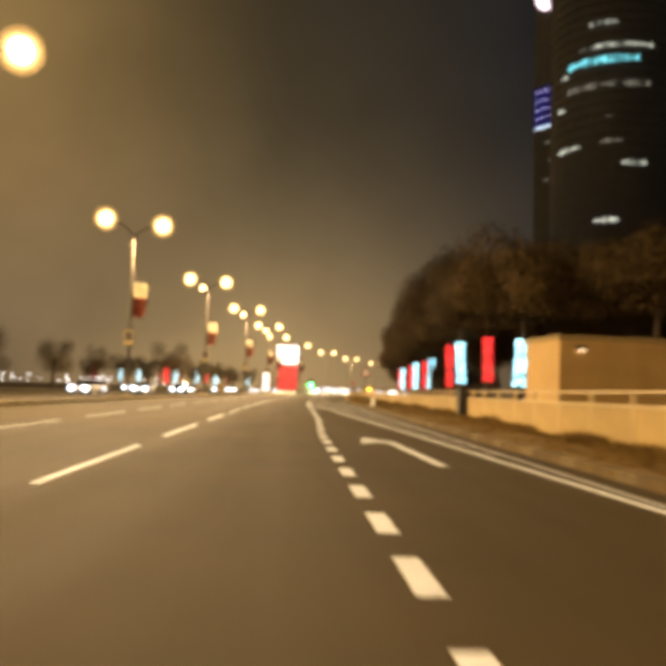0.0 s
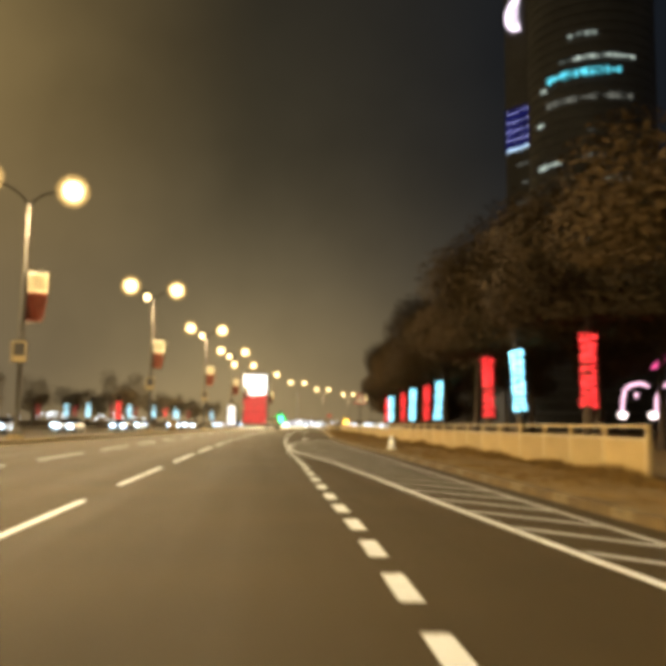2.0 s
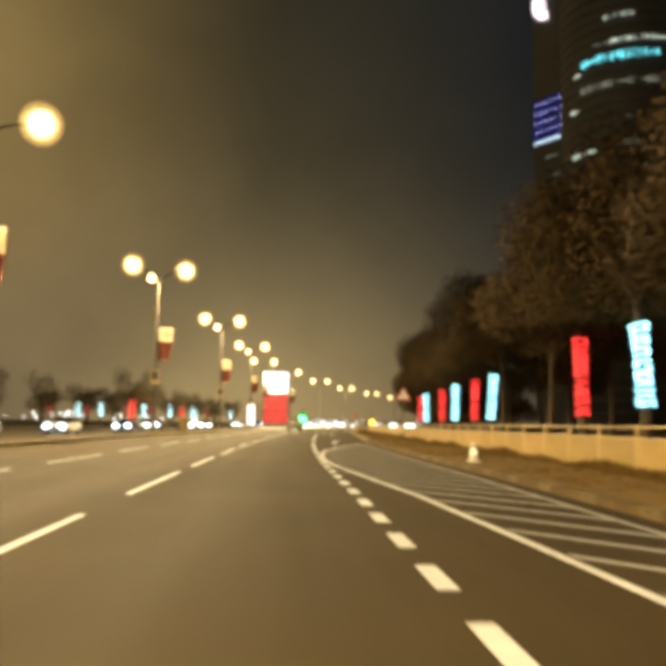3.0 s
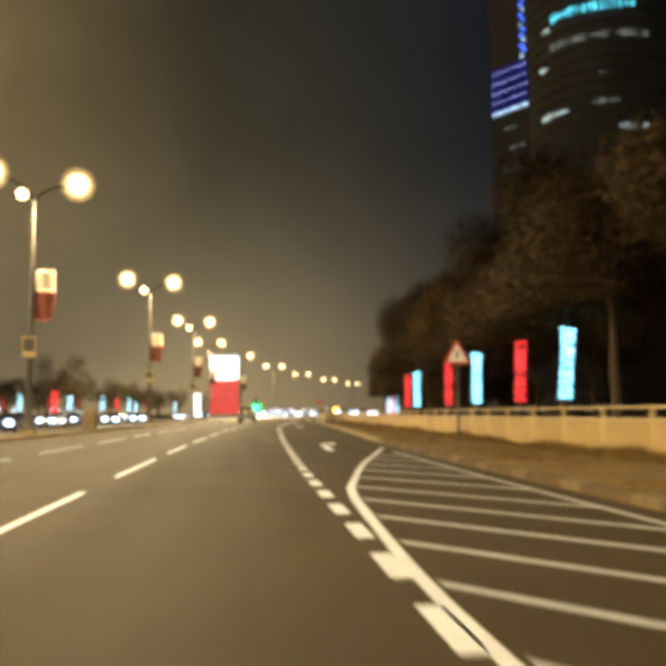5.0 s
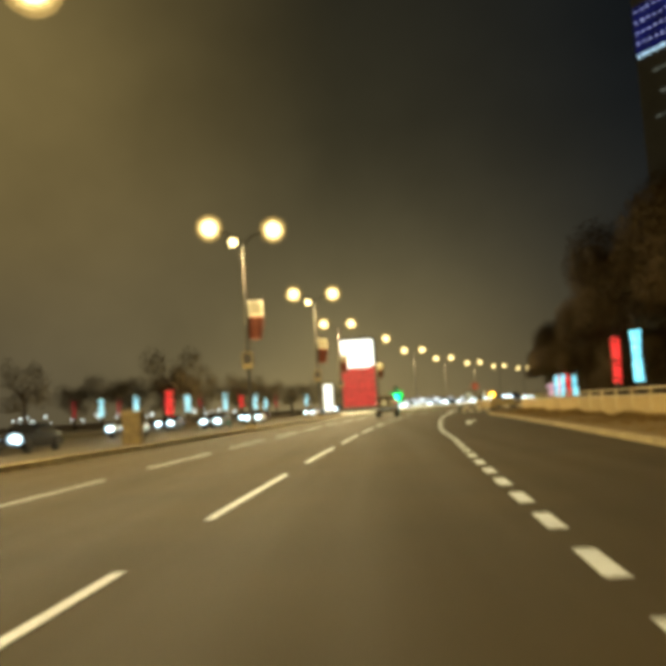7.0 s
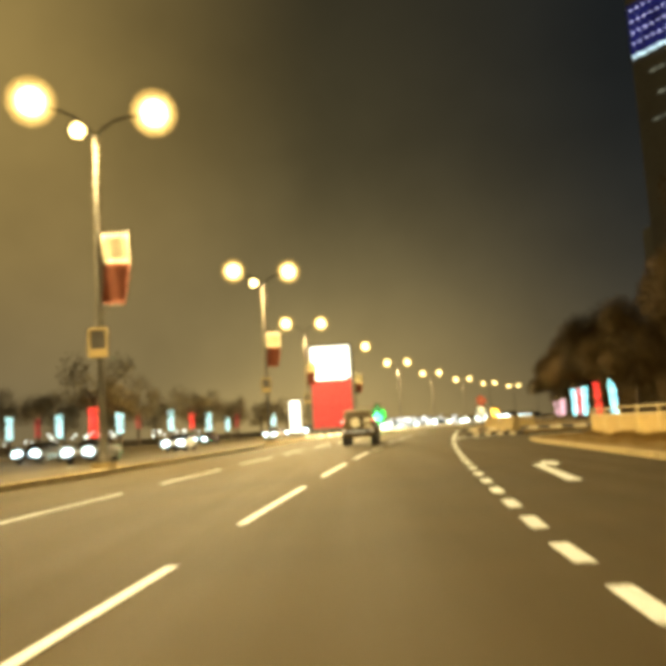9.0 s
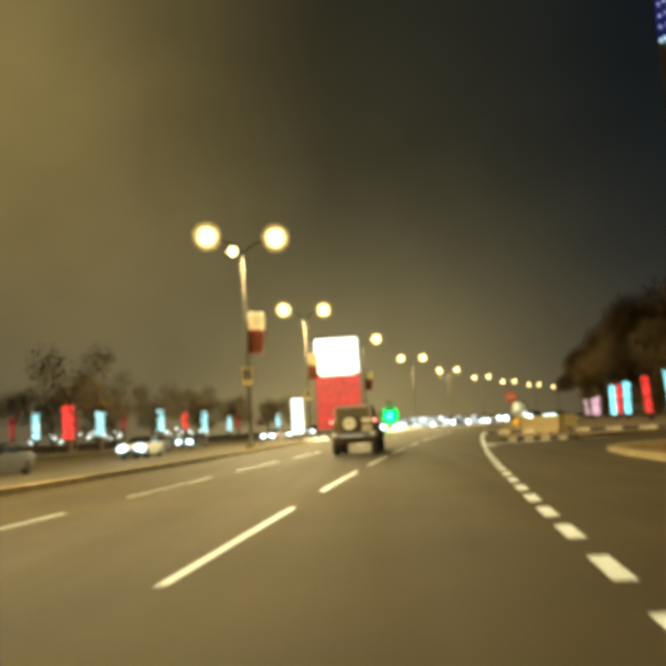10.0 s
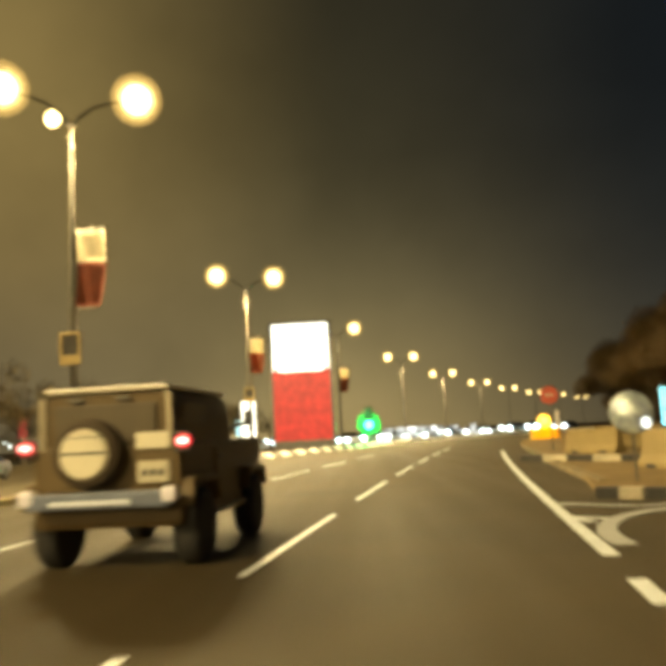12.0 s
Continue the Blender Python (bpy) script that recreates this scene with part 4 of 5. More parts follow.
disc = thing("traffic_mirror", pose(11.05, 160.2, 0.1, 0, 0, -14), "round convex traffic mirror with painted bluish glints on a thin post", "traffic mirror")
bm = bmesh.new()
rod(bm, (0, 0.06, -0.1), (0, 0.06, 1.2), 0.03)
part("post", bm, STEEL, disc, "thin grey post")
bm = bmesh.new()
lathe(bm, ((0.40, 0.05), (0.455, 0.03), (0.46, 0.0), (0.445, -0.02)), 36, (0, 0, 1.47), "y")
part("rim", bm, STEEL, disc, "grey rim")
# blotchy blue-white colour stands in for reflected headlights
bm = bmesh.new()
lathe(bm, [(0.44 * math.cos(a), -0.02 - 0.11 * math.sin(a)) for a in [radians(88 * k / 7) for k in range(8)]], 36, (0, 0, 1.47), "y")
plate = part("mirror", bm, material("painted_reflections", (0.52, 0.62, 0.98), rough=0.22, metal=0.45, vary=0.7, scale=3.2, fine=8, bump=0.3), disc, "convex mirror with reflections painted into its colour", True)
# glowing ball in place of a bright reflection
bm = bmesh.new()
ball(bm, (0.26, -0.12, 1.24), 0.10, (1, 0.4, 1.2))
part("glint", bm, light_material("glint_glow", (0.9, 0.95, 1.0), 1.6), plate, "bright glint with its own glow")

red_sign = thing("round_red_sign", pose(14.9, 183.2, 0.1, 0, 0, -12), "round red sign plate on a grey post behind the barriers", "road sign")
bm = bmesh.new()
rod(bm, (0, 0.05, -0.05), (0, 0.05, 3.2), 0.04)
part("post", bm, STEEL, red_sign)
bm = bmesh.new()
lathe(bm, ((0.43, -0.015), (0.45, 0), (0.43, 0.015)), 28, (0, 0, 2.75), "y")
red_plate = part("plate", bm, material("red_sign_paint", (0.40, 0.055, 0.030), rough=0.35, vary=0.12), red_sign, "red round plate")
bm = bmesh.new()
box(bm, (0.46, 0.012, 0.08), (0, -0.026, 2.75), bevel=0.004)
part("bar", bm, KERB_DUSTY, red_plate, "pale bar")

marker_ = thing("marker_post", pose(17.2, 191.25, 0.13, 0, 0, -12), "pale marker panel on a thin post behind the barriers", "marker post")
bm = bmesh.new()
rod(bm, (0, 0.05, -0.05), (0, 0.05, 2.0), 0.04)
part("post", bm, STEEL, marker_)
bm = bmesh.new()
box(bm, (0.22, 0.03, 0.95), (0, 0, 1.60), bevel=0.01)
part("panel", bm, KERB_WHITE, marker_, "white panel")

warn = thing("warning_sign", pose(7.85, 80.7, 0.1), "triangular red-bordered warning sign on a post", "road sign")
bm = bmesh.new()
rod(bm, (0, 0.04, 0), (0, 0.04, 3.2), 0.04)
part("post", bm, STEEL, warn)


def triangle(bm, r, y, z, t):
    vs = [bm.verts.new((r * math.sin(a), y, z + r * math.cos(a))) for a in (0, 2.094, 4.189)]
    f = bm.faces.new(vs)
    e = bmesh.ops.extrude_face_region(bm, geom=[f])
    bmesh.ops.translate(bm, verts=[v for v in e["geom"] if isinstance(v, bmesh.types.BMVert)], vec=(0, t, 0))
    bmesh.ops.recalc_face_normals(bm, faces=bm.faces)


bm = bmesh.new()
triangle(bm, 0.56, -0.02, 2.95, 0.03)
plate = part("plate", bm, material("sign_red", (0.5, 0.05, 0.05), rough=0.4, vary=0.15), warn, "red bordered plate")
bm = bmesh.new()
triangle(bm, 0.42, -0.03, 2.95, 0.006)
face = part("face", bm, KERB_WHITE, plate, "white sign face")
bm = bmesh.new()
box(bm, (0.07, 0.006, 0.26), (0, -0.036, 2.98))
part("symbol", bm, BLACK, face)

marker = thing("marker_post", pose(5.9, 55.1, 0.1), "short white cone-shaped marker with a reflective collar on the verge", "marker post")
bm = bmesh.new()
box(bm, (0.36, 0.36, 0.05), (0, 0, 0.05), bevel=0.015)
lathe(bm, ((0.15, 0.06), (0.10, 0.30), (0.06, 0.58), (0.04, 0.62)), 16)
part("post", bm, KERB_WHITE, marker)
# collar glows by itself in place of reflected headlight
bm = bmesh.new()
lathe(bm, ((0.112, 0.26), (0.09, 0.44)), 16)
part("glint", bm, light_material("collar_glint", (1.0, 0.86, 0.5), 1.2), marker)

DARK_BOX = material("dark_brown_block_paint", (0.026, 0.021, 0.015), rough=0.7, vary=0.3)
# plain dark brown block that fills the fence gap
gap_fill = thing("dark_cabinet", pose(7.45, 32.4, 0.12), "dark brown block filling the fence gap", "cabinet")
bm = bmesh.new()
box(bm, (0.86, 0.7, 1.28), (0, 0, 0.66), bevel=0.03)
part("body", bm, DARK_BOX, gap_fill)
bm = bmesh.new()
box(bm, (0.92, 0.76, 0.07), (0, 0, 1.32), bevel=0.02)
part("lid", bm, DARK_BOX, gap_fill)
cab = thing("utility_cabinet", pose(-9.7, 114.4, 0.15), "dull beige concrete utility cabinet on the median kerb", "cabinet")
bm = bmesh.new()
box(bm, (0.85, 0.6, 1.4), (0, 0, 0.72), bevel=0.03)
part("body", bm, KERB_WORN, cab)
bm = bmesh.new()
box(bm, (0.95, 0.7, 0.10), (0, 0, 1.46), bevel=0.03)
part("lid", bm, CONCRETE, cab)
bm = bmesh.new()
box(bm, (0.7, 0.03, 1.15), (0, -0.305, 0.72), bevel=0.01)
part("door", bm, KERB_WORN, cab)

# exit island with painted kerb and concrete barriers
bm = bmesh.new()
shape = [(9.80, 158.75), (13.0, 155.95), (14.4, 157.4), (17.5, 159.8), (70, 159.8), (70, 250)]
shape += [(lane_x(y) + 5.25, y) for y in range(250, 160, -3)]
prism(bm, shape, 0.0, 0.13)
tagged(part("island", bm, VERGE), "dry sandy island behind the painted kerb", "island", kind="structure")
front = thing("island_kerb", Matrix(), "kerb of black and white painted stones round the island", "kerb", kind="structure")
stones = []
for mat in (KERB_BLACK, KERB_DUSTY):
    bm = bmesh.new()
    box(bm, (0.44, 0.26, 0.26), (0, 0, 0.06), bevel=0.03)
    stones.append(part("kerb_stone", bm, mat, front))
for k in range(9):
    m = pose(9.92 + 0.342 * k, 158.5 - 0.300 * k, 0.02, 0, 0, -41.3)
    if k < 2:
        stones[k].matrix_basis = m
    else:
        shared("kerb_stone", stones[k % 2].data, front, m)
kerb_line("island_side_kerb", lambda y: lane_x(y) + 5.25, 161, 196, 0.26, 0.17, "dusty pale kerb along the side of the island", (KERB_WORN,), 0.75)
yk = thing("crossing_kerb", Matrix(), "worn pale and black painted kerb across the island", "kerb", kind="structure")
worn = []
for mat in (KERB_BLACK, KERB_DUSTY):
    bm = bmesh.new()
    box(bm, (1.16, 0.26, 0.24), (0, 0, 0.10), bevel=0.03)
    worn.append(part("kerb_stone", bm, mat, yk))
for k in range(14):
    m = pose(11.6 + 0.59 * k, 172.6 - 1.02 * k, 0.12, 0, 0, -60)
    if k < 2:
        worn[k].matrix_basis = m
    else:
        shared("kerb_stone", worn[k % 2].data, yk, m)


def jersey(at):
    root = thing("concrete_barrier", at, "pale concrete traffic barrier on the island", "barrier", "barriers on the island")
    bm = bmesh.new()
    prof = ((-0.36, 0), (-0.36, 0.14), (-0.20, 0.36), (-0.13, 1.02), (0.13, 1.02), (0.20, 0.36), (0.36, 0.14), (0.36, 0))
    ends = [[bm.verts.new((x_, y_, z_)) for y_, z_ in prof] for x_ in (-1.45, 1.45)]
    for k in range(len(prof)):
        j = (k + 1) % len(prof)
        bm.faces.new((ends[0][k], ends[0][j], ends[1][j], ends[1][k]))
    bm.faces.new(ends[0])
    bm.faces.new(ends[1][::-1])
    bmesh.ops.recalc_face_normals(bm, faces=bm.faces)
    bmesh.ops.bevel(bm, geom=list(bm.edges), offset=0.02, segments=1, affect="EDGES")
    part("body", bm, CONCRETE, root)
    for sx in (-0.8, 0.8):
        bm = bmesh.new()
        box(bm, (0.4, 0.75, 0.10), (sx, 0, 0.06))
        part("foot_slot", bm, KERB_BLACK, root)
    return root


j0 = jersey(pose(13.45, 163.9, 0.13, 0, 0, -77))
for m in (pose(15.1, 177.0, 0.13, 0, 0, -62), pose(18.0, 181.2, 0.13, 0, 0, -14)):
    copy_thing(j0, m)


# ---- vehicles ----
def wheel(parent, px, py, r, w):
    bm = bmesh.new()
    lathe(bm, ((r * 0.62, -w / 2), (r * 0.92, -w / 2), (r, -w * 0.36), (r, w * 0.36), (r * 0.92, w / 2), (r * 0.62, w / 2)), 24, (0, 0, 0), "y")
    tyre = part("wheel", bm, RUBBER, parent, "black tyre", True)
    tyre.matrix_basis = pose(px, py, r, 0, 0, 90)
    bm = bmesh.new()
    lathe(bm, ((r * 0.60, -w * 0.40), (r * 0.55, -w * 0.30), (r * 0.2, -w * 0.42), (r * 0.1, w * 0.42), (r * 0.55, w * 0.30), (r * 0.60, w * 0.40)), 20, (0, 0, 0), "y")
    part("rim", bm, STEEL, tyre, "metal rim", True)


def loft(bm, sections):
    """A closed body from cross sections (y, half width low, half width high, z low, z high)."""
    rows = []
    for y, wl_0, wh, z0, z1 in sections:
        rows.append([bm.verts.new(p) for p in ((-wl_0, y, z0), (wl_0, y, z0), (wl_0 * 1.0, y, z0 + (z1 - z0) * 0.55), (wh, y, z1), (-wh, y, z1), (-wl_0 * 1.0, y, z0 + (z1 - z0) * 0.55))])
    for p, q in zip(rows, rows[1:]):
        for k in range(6):
            bm.faces.new((p[k], p[(k + 1) % 6], q[(k + 1) % 6], q[k]))
    bm.faces.new(rows[0][::-1])
    bm.faces.new(rows[-1])
    bmesh.ops.recalc_face_normals(bm, faces=bm.faces)
    bmesh.ops.bevel(bm, geom=list(bm.edges), offset=0.035, segments=2, affect="EDGES", clamp_overlap=True)
    return bm


def saloon(paint, word, lamp_mat, lamp_r):
    """A car that looks towards -y, with its headlights on."""
    root = thing("car", Matrix(), word + " car with bright headlights on the far carriageway", "car", "oncoming cars")
    bm = bmesh.new()
    loft(bm, ((-2.25, 0.72, 0.62, 0.32, 0.66), (-2.0, 0.86, 0.78, 0.26, 0.80), (-0.8, 0.90, 0.84, 0.24, 0.96), (1.2, 0.90, 0.84, 0.24, 1.0), (2.1, 0.84, 0.76, 0.30, 0.98), (2.3, 0.72, 0.66, 0.40, 0.80)))
    part("body", bm, paint, root)
    bm = bmesh.new()
    loft(bm, ((-0.85, 0.80, 0.78, 0.93, 0.98), (-0.15, 0.80, 0.60, 0.93, 1.42), (0.95, 0.80, 0.60, 0.95, 1.44), (1.75, 0.78, 0.70, 0.95, 1.02)))
    part("cabin", bm, GLASS_DARK, root, "dark glazed cabin")
    for px in (-0.80, 0.80):
        for py in (-1.4, 1.35):
            wheel(root, px, py, 0.32, 0.22)
    for s in (-1, 1):
        bm = bmesh.new()
        ball(bm, (s * 0.60, -2.16, 0.66), lamp_r * 0.8, (1.25, 0.5, 0.85), 12, 8)
        lit = part("headlight", bm, lamp_mat, root, "bright headlight", True)
        # oversized shell added for the bluish glow round the headlight
        bm = bmesh.new()
        ball(bm, (s * 0.60, -2.17, 0.66), lamp_r * 1.2, (1.25, 0.55, 0.9), 16, 10)
        part("lens", bm, HEADLIGHT_HALO, lit, "bluish halo shell round the headlight", True)
    bm = bmesh.new()
    box(bm, (0.7, 0.05, 0.16), (0, -2.27, 0.46), bevel=0.02)
    part("grille", bm, BLACK, root)
    bm = bmesh.new()
    box(bm, (1.5, 0.10, 0.14), (0, -2.25, 0.36), bevel=0.03)
    part("bumper", bm, BLACK, root)
    for s in (-1, 1):
        bm = bmesh.new()
        box(bm, (0.18, 0.09, 0.12), (s * 0.96, -0.55, 1.02), bevel=0.025)
        part("mirror", bm, paint, root)
    return root


paints = [(n, material(n + "_car_paint", c, rough=0.25, metal=0.2, vary=0.08)) for n, c in (("white", (0.6, 0.6, 0.58)), ("grey", (0.16, 0.16, 0.17)), ("dark", (0.03, 0.032, 0.04)))]
cars = [saloon(m_, n, HEADLIGHT, 0.28) for n, m_ in paints] + [saloon(m_, n, HEADLIGHT_DIM, 0.36) for n, m_ in paints]
SPOTS = [(-8.0, 76), (-12.0, 92), (-8.0, 118), (-11.5, 140), (-8.0, 152), (-15.0, 160), (-8.4, 172), (-12, 186), (-15, 205), (-12.5, 222), (-16, 240), (-13, 258), (-8.5, 100), (-15.5, 120)]
seen_ = set()


def park(k, m):
    c = cars[k]
    if c.name in seen_:
        copy_thing(c, m)
    else:
        c.matrix_basis = m
        seen_.add(c.name)


for k, (d, y) in enumerate(SPOTS):
    s = (median_x(y + 2) - median_x(y - 2)) / 4
    m = pose(median_x(y) + d, y, 0, 0, 0, -math.degrees(math.atan(s)))
    park(k % 3, m)
    if y < 175:
        beam = bpy.data.lights.new("headlight_beam", "SPOT")
        beam.energy, beam.color, beam.spot_size, beam.spot_blend, beam.shadow_soft_size = 420, (0.66, 0.84, 1.0), radians(80), 0.7, 0.12
        new("headlight_beam", beam).matrix_basis = m @ pose(0, -2.7, 0.68, -84)
rng = random.Random(31)
for k in range(44):
    lane, row = k % 4, k // 4
    y = 250 + 6.1 * row + rng.uniform(-0.5, 0.5) + 1.5 * lane
    park(3 + rng.choice((0, 0, 0, 1, 2)), pose(median_x(y) - 8.4 - lane * 3.9 + rng.uniform(-0.3, 0.3), y + 5, 0, 0, 0, -20 - 2.2 * row + rng.uniform(-4, 4)) @ Matrix.Scale(rng.uniform(1.0, 1.28), 4))


# added glowing panels imitate headlight glare before the queue, where the road bends away
hoarding = thing("lit_hoarding", Matrix(), "row of added white glowing panels on posts along the bending median", "hoarding")
PANEL_GLARE = [light_material("glare_panel_" + w, (0.84, 0.88, 1.0), p, 0.5, 0.8) for w, p in (("bright", 3.0), ("soft", 1.2), ("dim", 0.4))]
rng = random.Random(77)
y = 251.5
while y < 285:
    s = (median_x(y + 0.4) - median_x(y - 0.4)) / 0.8
    m = pose(median_x(y) - 4.2, y, 0.15, 0, 0, -math.degrees(math.atan(s)) + 55)
    bm = bmesh.new()
    rod(bm, (-0.62, 0.06, 0), (-0.62, 0.06, 2.35), 0.04)
    part("post", bm, DARK_STEEL, hoarding).matrix_basis = m
    for z in (0.45, 1.05, 1.65):
        if rng.random() < (0.62 if y < 274 else 0.3):
            bm = bmesh.new()
            box(bm, (rng.uniform(0.6, 1.15), 0.06, rng.uniform(0.35, 0.52)), (rng.uniform(-0.1, 0.1), 0, z), bevel=0.02)
            part("panel", bm, rng.choice(PANEL_GLARE), hoarding).matrix_basis = m
    y += 1.05


def off_roader():
    """Boxy off-roader seen from behind, looking towards +y; its rear face lies at y = 0."""
    paint = material("dark_brown_car_paint", (0.080, 0.050, 0.015), rough=0.6, metal=0.1, vary=0.1)
    grey = material("grey_bumper", (0.10, 0.115, 0.16), rough=0.5, vary=0.15)
    cream = material("cream_wheel_cover", (0.56, 0.52, 0.40), rough=0.5, vary=0.08)
    LILAC = material("pale_plastic_cap", (0.60, 0.58, 0.66), rough=0.5, vary=0.1)
    root = thing("off_roader", Matrix(), "boxy dark off-roader with a covered spare wheel and lit tail lamps", "car")
    bm = bmesh.new()
    box(bm, (1.62, 2.6, 0.86), (0, 1.30, 0.88), bevel=0.06)
    part("tub", bm, paint, root, "dark painted rear body")
    bm = bmesh.new()
    box(bm, (1.54, 1.75, 0.74), (0, 3.05, 0.97), bevel=0.08)
    part("bonnet", bm, paint, root)
    bm = bmesh.new()
    loft(bm, ((0.03, 0.74, 0.66, 1.27, 1.86), (1.6, 0.74, 0.66, 1.27, 1.90), (2.3, 0.74, 0.66, 1.27, 1.86)))
    part("hard_top", bm, paint, root, "dark hard top")
    bm = bmesh.new()
    box(bm, (1.36, 2.3, 0.05), (0, 1.15, 1.90), bevel=0.02)
    part("roof", bm, material("pale_roof", (0.46, 0.42, 0.33), rough=0.4, vary=0.1), root, "paler roof panel")
    bm = bmesh.new()
    box(bm, (1.12, 0.03, 0.40), (0, -0.005, 1.54), bevel=0.012)
    tint = material("brown_tinted_glass", (0.055, 0.038, 0.016), rough=0.55, vary=0.15, bump=0.0)
    part("rear_window", bm, tint, root, "dark rear window")
    for s in (-1, 1):
        bm = bmesh.new()
        box(bm, (0.02, 0.9, 0.38), (s * 0.735, 0.75, 1.55), Matrix.Rotation(s * 0.12, 3, "Y"), bevel=0.008)
        part("side_window", bm, tint, root)
        bm = bmesh.new()
        box(bm, (0.06, 0.03, 0.56), (s * 0.70, 0.0, 1.56), bevel=0.01)
        part("pillar", bm, material("pale_pillar", (0.34, 0.29, 0.20), rough=0.5, vary=0.1), root)
        bm = bmesh.new()
        box(bm, (0.17, 0.08, 0.21), (s * 0.84, -0.01, 1.31), bevel=0.02)
        tl = part("tail_lamp", bm, BLACK, root)
        bm = bmesh.new()
        ball(bm, (s * 0.86, -0.05, 1.32), 0.085, (1.1, 0.35, 0.9), 14, 8)
        part("lens", bm, TAIL_LENS, tl, "glowing red lens", True)
        bm = bmesh.new()
        ball(bm, (s * 0.86, -0.07, 1.32), 0.052, (1.2, 0.4, 0.7), 14, 8)
        part("bulb", bm, TAIL_GLOW, tl, "bright tail bulb", True)
        bm = bmesh.new()
        box(bm, (0.16, 0.14, 0.16), (s * 0.76, -0.21, 0.80), bevel=0.04)
        part("bumper_end", bm, LILAC, root, "pale bumper end cap")
        for py in (0.55, 3.0):
            bm = bmesh.new()
            box(bm, (0.24, 0.98, 0.08), (s * 0.82, py, 0.90), bevel=0.03)
            for f in (-1, 1):
                box(bm, (0.24, 0.08, 0.26), (s * 0.82, py + f * 0.50, 0.78), Matrix.Rotation(f * 0.35, 3, "X"), bevel=0.03)
            part("wheel_arch", bm, paint, root)
            wheel(root, s * 0.78, py, 0.41, 0.27)
        bm = bmesh.new()
        box(bm, (0.03, 0.95, 0.62), (s * 0.815, 1.72, 0.92), bevel=0.012)
        door = part("door", bm, paint, root)
        bm = bmesh.new()
        box(bm, (0.03, 0.14, 0.035), (s * 0.84, 1.40, 1.12), bevel=0.008)
        part("handle", bm, BLACK, door)
        bm = bmesh.new()
        box(bm, (0.10, 1.5, 0.07), (s * 0.82, 1.78, 0.50), bevel=0.02)
        part("sill", bm, BLACK, root)
        bm = bmesh.new()
        box(bm, (0.12, 0.12, 0.20), (s * 0.98, 2.35, 1.58), bevel=0.03)
        rod(bm, (s * 0.72, 2.35, 1.46), (s * 0.95, 2.35, 1.52), 0.025)
        mi = part("mirror", bm, BLACK, root)
        bm = bmesh.new()
        box(bm, (0.08, 0.01, 0.14), (s * 0.98, 2.285, 1.58))
        part("glass", bm, STEEL, mi)
    bm = bmesh.new()
    box(bm, (1.52, 0.20, 0.17), (0, -0.17, 0.76), bevel=0.03)
    bp = part("bumper", bm, grey, root, "grey steel rear bumper")
    bm = bmesh.new()
    box(bm, (0.86, 0.02, 0.05), (-0.06, -0.28, 0.735), bevel=0.006)
    part("bumper_strip", bm, material("chrome_strip", (0.55, 0.60, 0.70), rough=0.3, metal=0.3, vary=0.1), bp, "bright strip")
    bm = bmesh.new()
    lathe(bm, ((0.28, 0), (0.35, 0.03), (0.36, 0.20), (0.30, 0.24)), 28, (-0.12, -0.26, 1.23), "y")
    sp = part("spare_wheel", bm, material("dark_brown_vinyl", (0.045, 0.031, 0.016), rough=0.8, vary=0.2), root, "spare wheel in a dark cover on the tailgate", True)
    bm = bmesh.new()
    lathe(bm, ((0.235, -0.02), (0.255, 0.0), (0.265, 0.02)), 32, (-0.12, -0.27, 1.23), "y")
    cover = part("cover", bm, cream, sp, "round cream wheel cover")
    bm = bmesh.new()
    box(bm, (0.50, 0.012, 0.022), (-0.12, -0.293, 1.24))
    part("seam", bm, BLACK, cover)
    bm = bmesh.new()
    box(bm, (0.40, 0.010, 0.010), (-0.12, -0.292, 1.40))
    part("seam", bm, BLACK, cover)
    bm = bmesh.new()
    box(bm, (0.34, 0.04, 0.22), (0.53, -0.03, 1.02), bevel=0.01)
    pl = part("number_plate", bm, CLOTH_WHITE, root, "pale number plate")
    for k in range(3):
        bm = bmesh.new()
        box(bm, (0.055, 0.008, 0.07), (0.44 + k * 0.09, -0.053, 1.01))
        part("plate_bar", bm, BLACK, pl)
    # cream patch stands in for a pale reflection on the tailgate
    bm = bmesh.new()
    box(bm, (0.36, 0.03, 0.17), (0.52, -0.02, 1.34), bevel=0.01)
    part("painted_reflection", bm, cream, root, "pale reflection painted beside the spare wheel")
    for sx in (-0.32, 0.2):
        bm = bmesh.new()
        box(bm, (0.16, 0.05, 0.05), (sx, -0.01, 1.80), bevel=0.012)
        part("hinge", bm, STEEL, root)
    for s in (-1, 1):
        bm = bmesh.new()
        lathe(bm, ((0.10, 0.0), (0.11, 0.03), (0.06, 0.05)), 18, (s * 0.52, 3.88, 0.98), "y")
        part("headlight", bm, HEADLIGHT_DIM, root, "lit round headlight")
    return root


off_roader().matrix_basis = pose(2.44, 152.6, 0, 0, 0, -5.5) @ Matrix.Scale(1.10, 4)

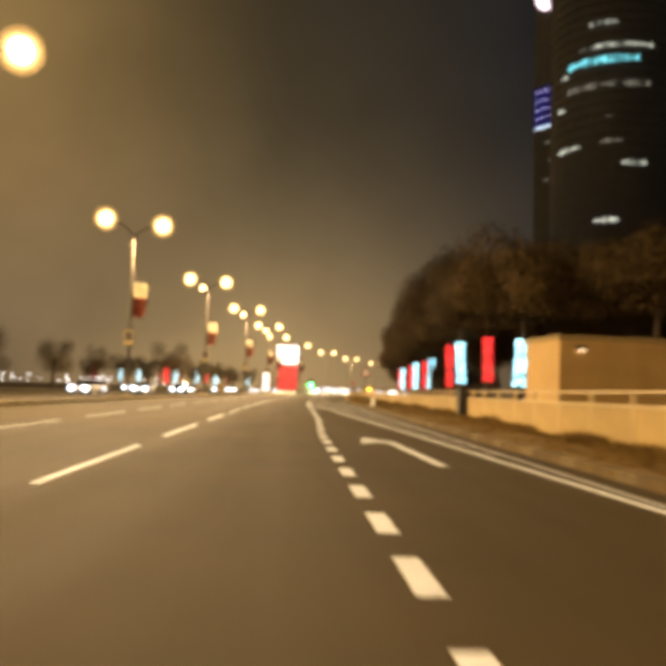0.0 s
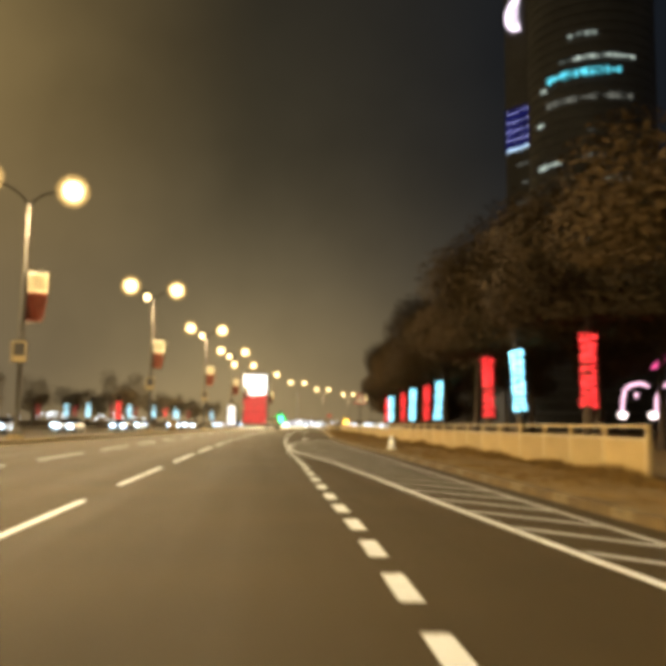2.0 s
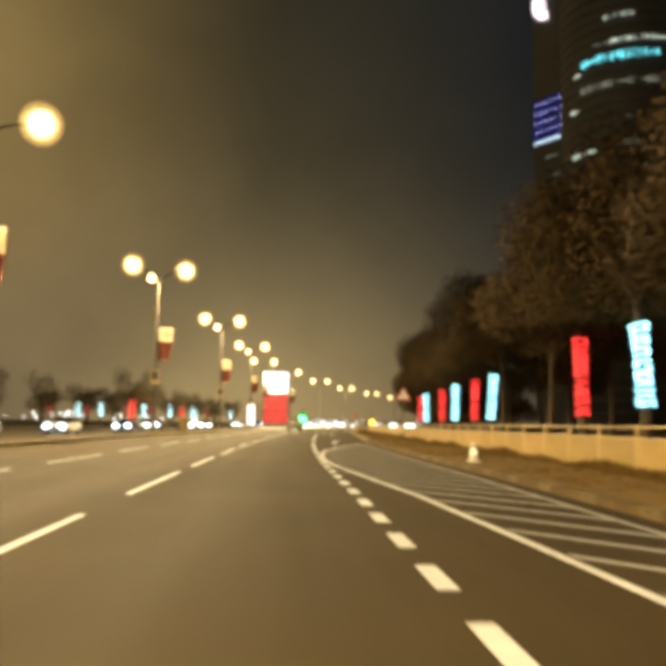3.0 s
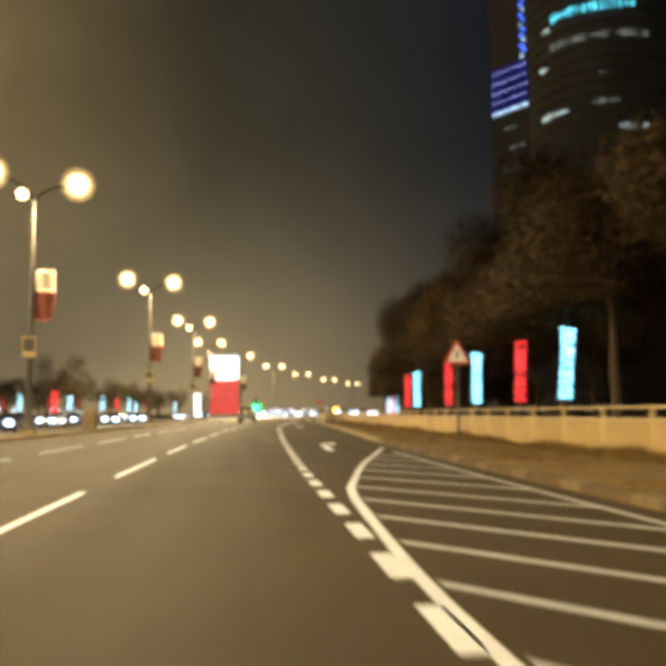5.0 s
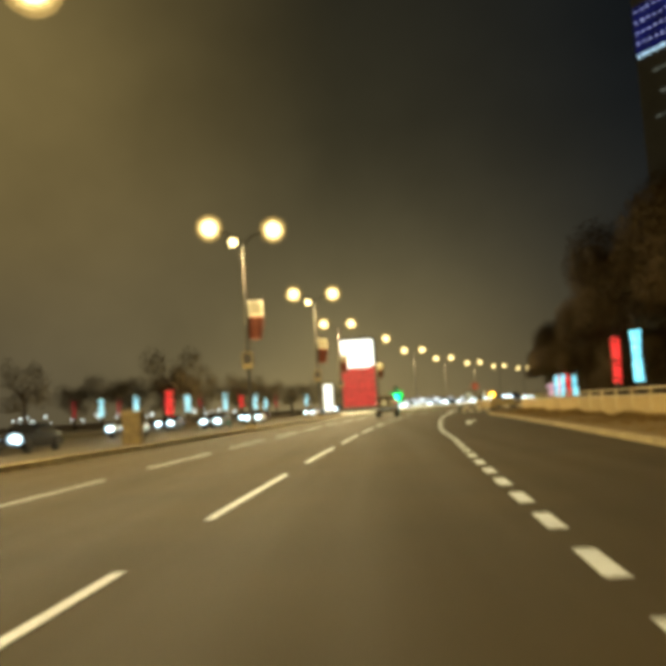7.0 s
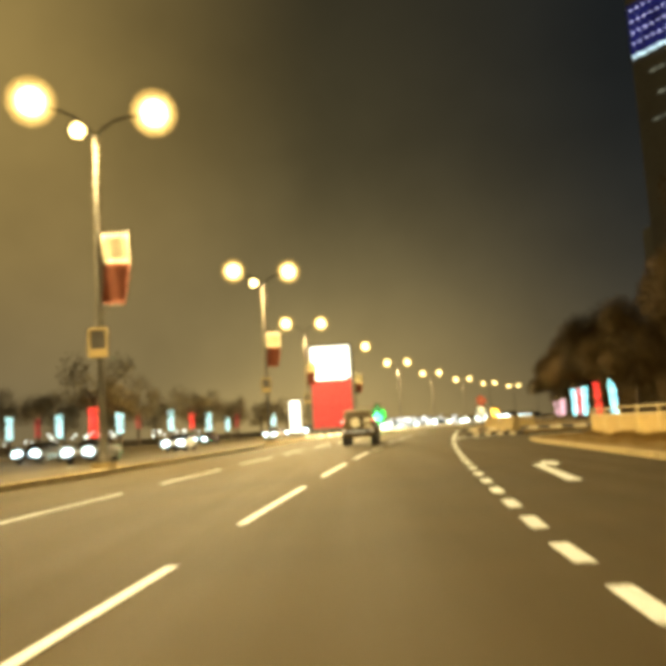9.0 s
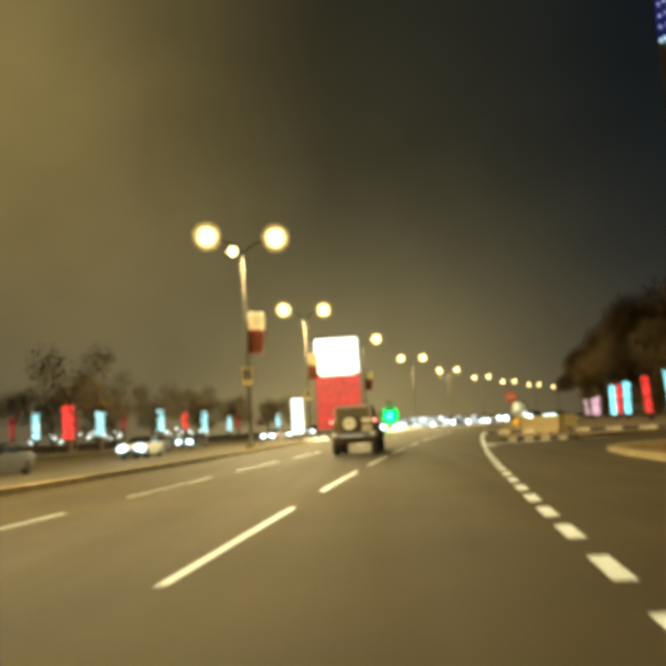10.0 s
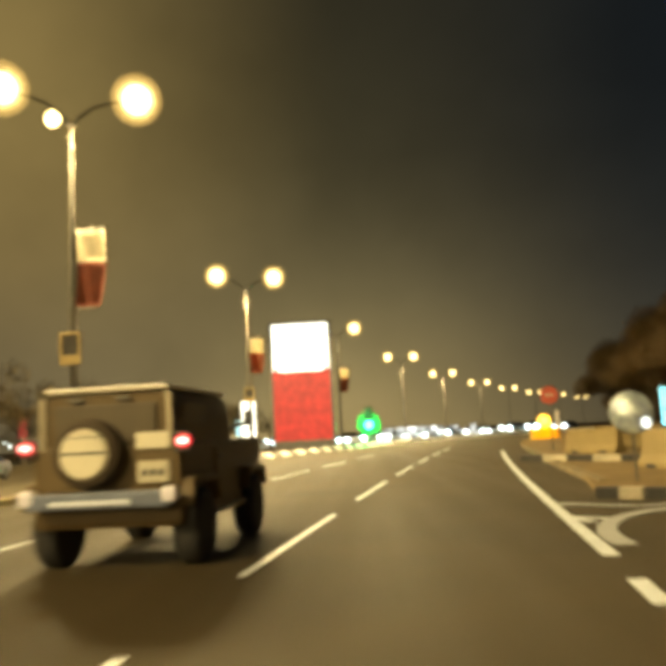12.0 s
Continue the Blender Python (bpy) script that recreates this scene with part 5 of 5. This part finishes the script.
# ---- pink lit sculpture in the park ----
LED_MAGENTA = light_material("magenta_led", (0.9, 0.10, 0.34), 1.1, 0.3, 2)
BULB_GLOW = light_material("bulb_glow", (1.0, 0.84, 0.86), 3)
arch = thing("light_sculpture", pose(34.7, 90, 0.1, 0, 0, -12), "tiered sculpture of pink and magenta lamp arches with white bulbs", "light sculpture")
for k in range(3):
    bm = bmesh.new()
    cx = 3.0 * k
    pts = [Vector((cx - 1.30, 0, 2.1)), Vector((cx - 1.22, 0, 3.6)), Vector((cx - 0.95, 0, 4.7)), Vector((cx - 0.3, 0, 5.1)), Vector((cx + 0.6, 0, 5.2)), Vector((cx + 1.1, 0, 4.9))]
    for p, q in zip(pts, pts[1:]):
        rod(bm, p, q, 0.16, 0.16, 8)
    part("arch", bm, LED_PINK, arch, "pink lamp tube")
    for nm, a_, b_, wide in (("wing", (cx + 1.5, 0, 6.6), (cx + 2.9, 0, 7.7), 0.34), ("wing", (cx + 2.9, 0, 7.7), (cx + 4.0, 0, 7.3), 0.42)):
        bm = bmesh.new()
        rod(bm, a_, b_, wide * 0.5, wide, 8)
        part(nm, bm, LED_MAGENTA, arch, "magenta lamp wing")
    bm = bmesh.new()
    rod(bm, (cx + 1.2, 0.2, 0), (cx + 2.6, 0.2, 7.4), 0.07, 0.05, 8)
    part("mast", bm, DARK_STEEL, arch)
for k in range(4):
    cx = -1.30 + 2.7 * k
    bm = bmesh.new()
    rod(bm, (cx, 0, -0.1), (cx, 0, 2.2), 0.10)
    part("leg", bm, DARK_STEEL, arch)
    bm = bmesh.new()
    ball(bm, (cx, -0.2, 2.25), 0.36, (1.2, 0.7, 0.9))
    part("bulb", bm, BULB_GLOW, arch, "white glowing bulb", True)
    bm = bmesh.new()
    ball(bm, (cx + 1.3 + 0.3 * (k % 2), -0.1, 4.1 - 0.5 * (k % 2)), 0.2, (0.8, 0.6, 1.5))
    part("bulb", bm, LED_PINK, arch, "pale pink bulb", True)

# ---- kerb stones, last ----
kerb_line("pale_verge_kerb", kerb_x, 86, 145.4, 0.30, 0.15, "pale concrete kerb along the exit lane", (KERB,), 0.75)
kerb_line("verge_kerb", kerb_x, 4, 86, 0.28, 0.14, "worn concrete kerb with faded painted stones along the exit lane", (VERGE_KERB, VERGE_KERB, KERB_WORN), 0.75)
kerb_line("median_kerb", median_x, 88, 196, 0.28, 0.18, "pale concrete kerb along the median", side=-1)
kerb_line("white_median_kerb", median_x, 234, 306, 1.30, 0.42, "bright white painted sloping median kerb", (KERB_WHITE,), 1.9, -1, 1.15)
kerb_line("painted_median_kerb", median_x, 196, 234, 0.80, 0.34, "median kerb of white and black painted stones", (KERB_WHITE, KERB_BLACK), 1.9, -1, 0.62)
kerb_rest("median_kerb_run", median_x, -40, 88, 0.28, 0.18, "pale concrete kerb along the median", -1)
kerb_rest("verge_kerb_run", kerb_x, -40, 4, 0.28, 0.14, "pale concrete kerb along the exit lane")
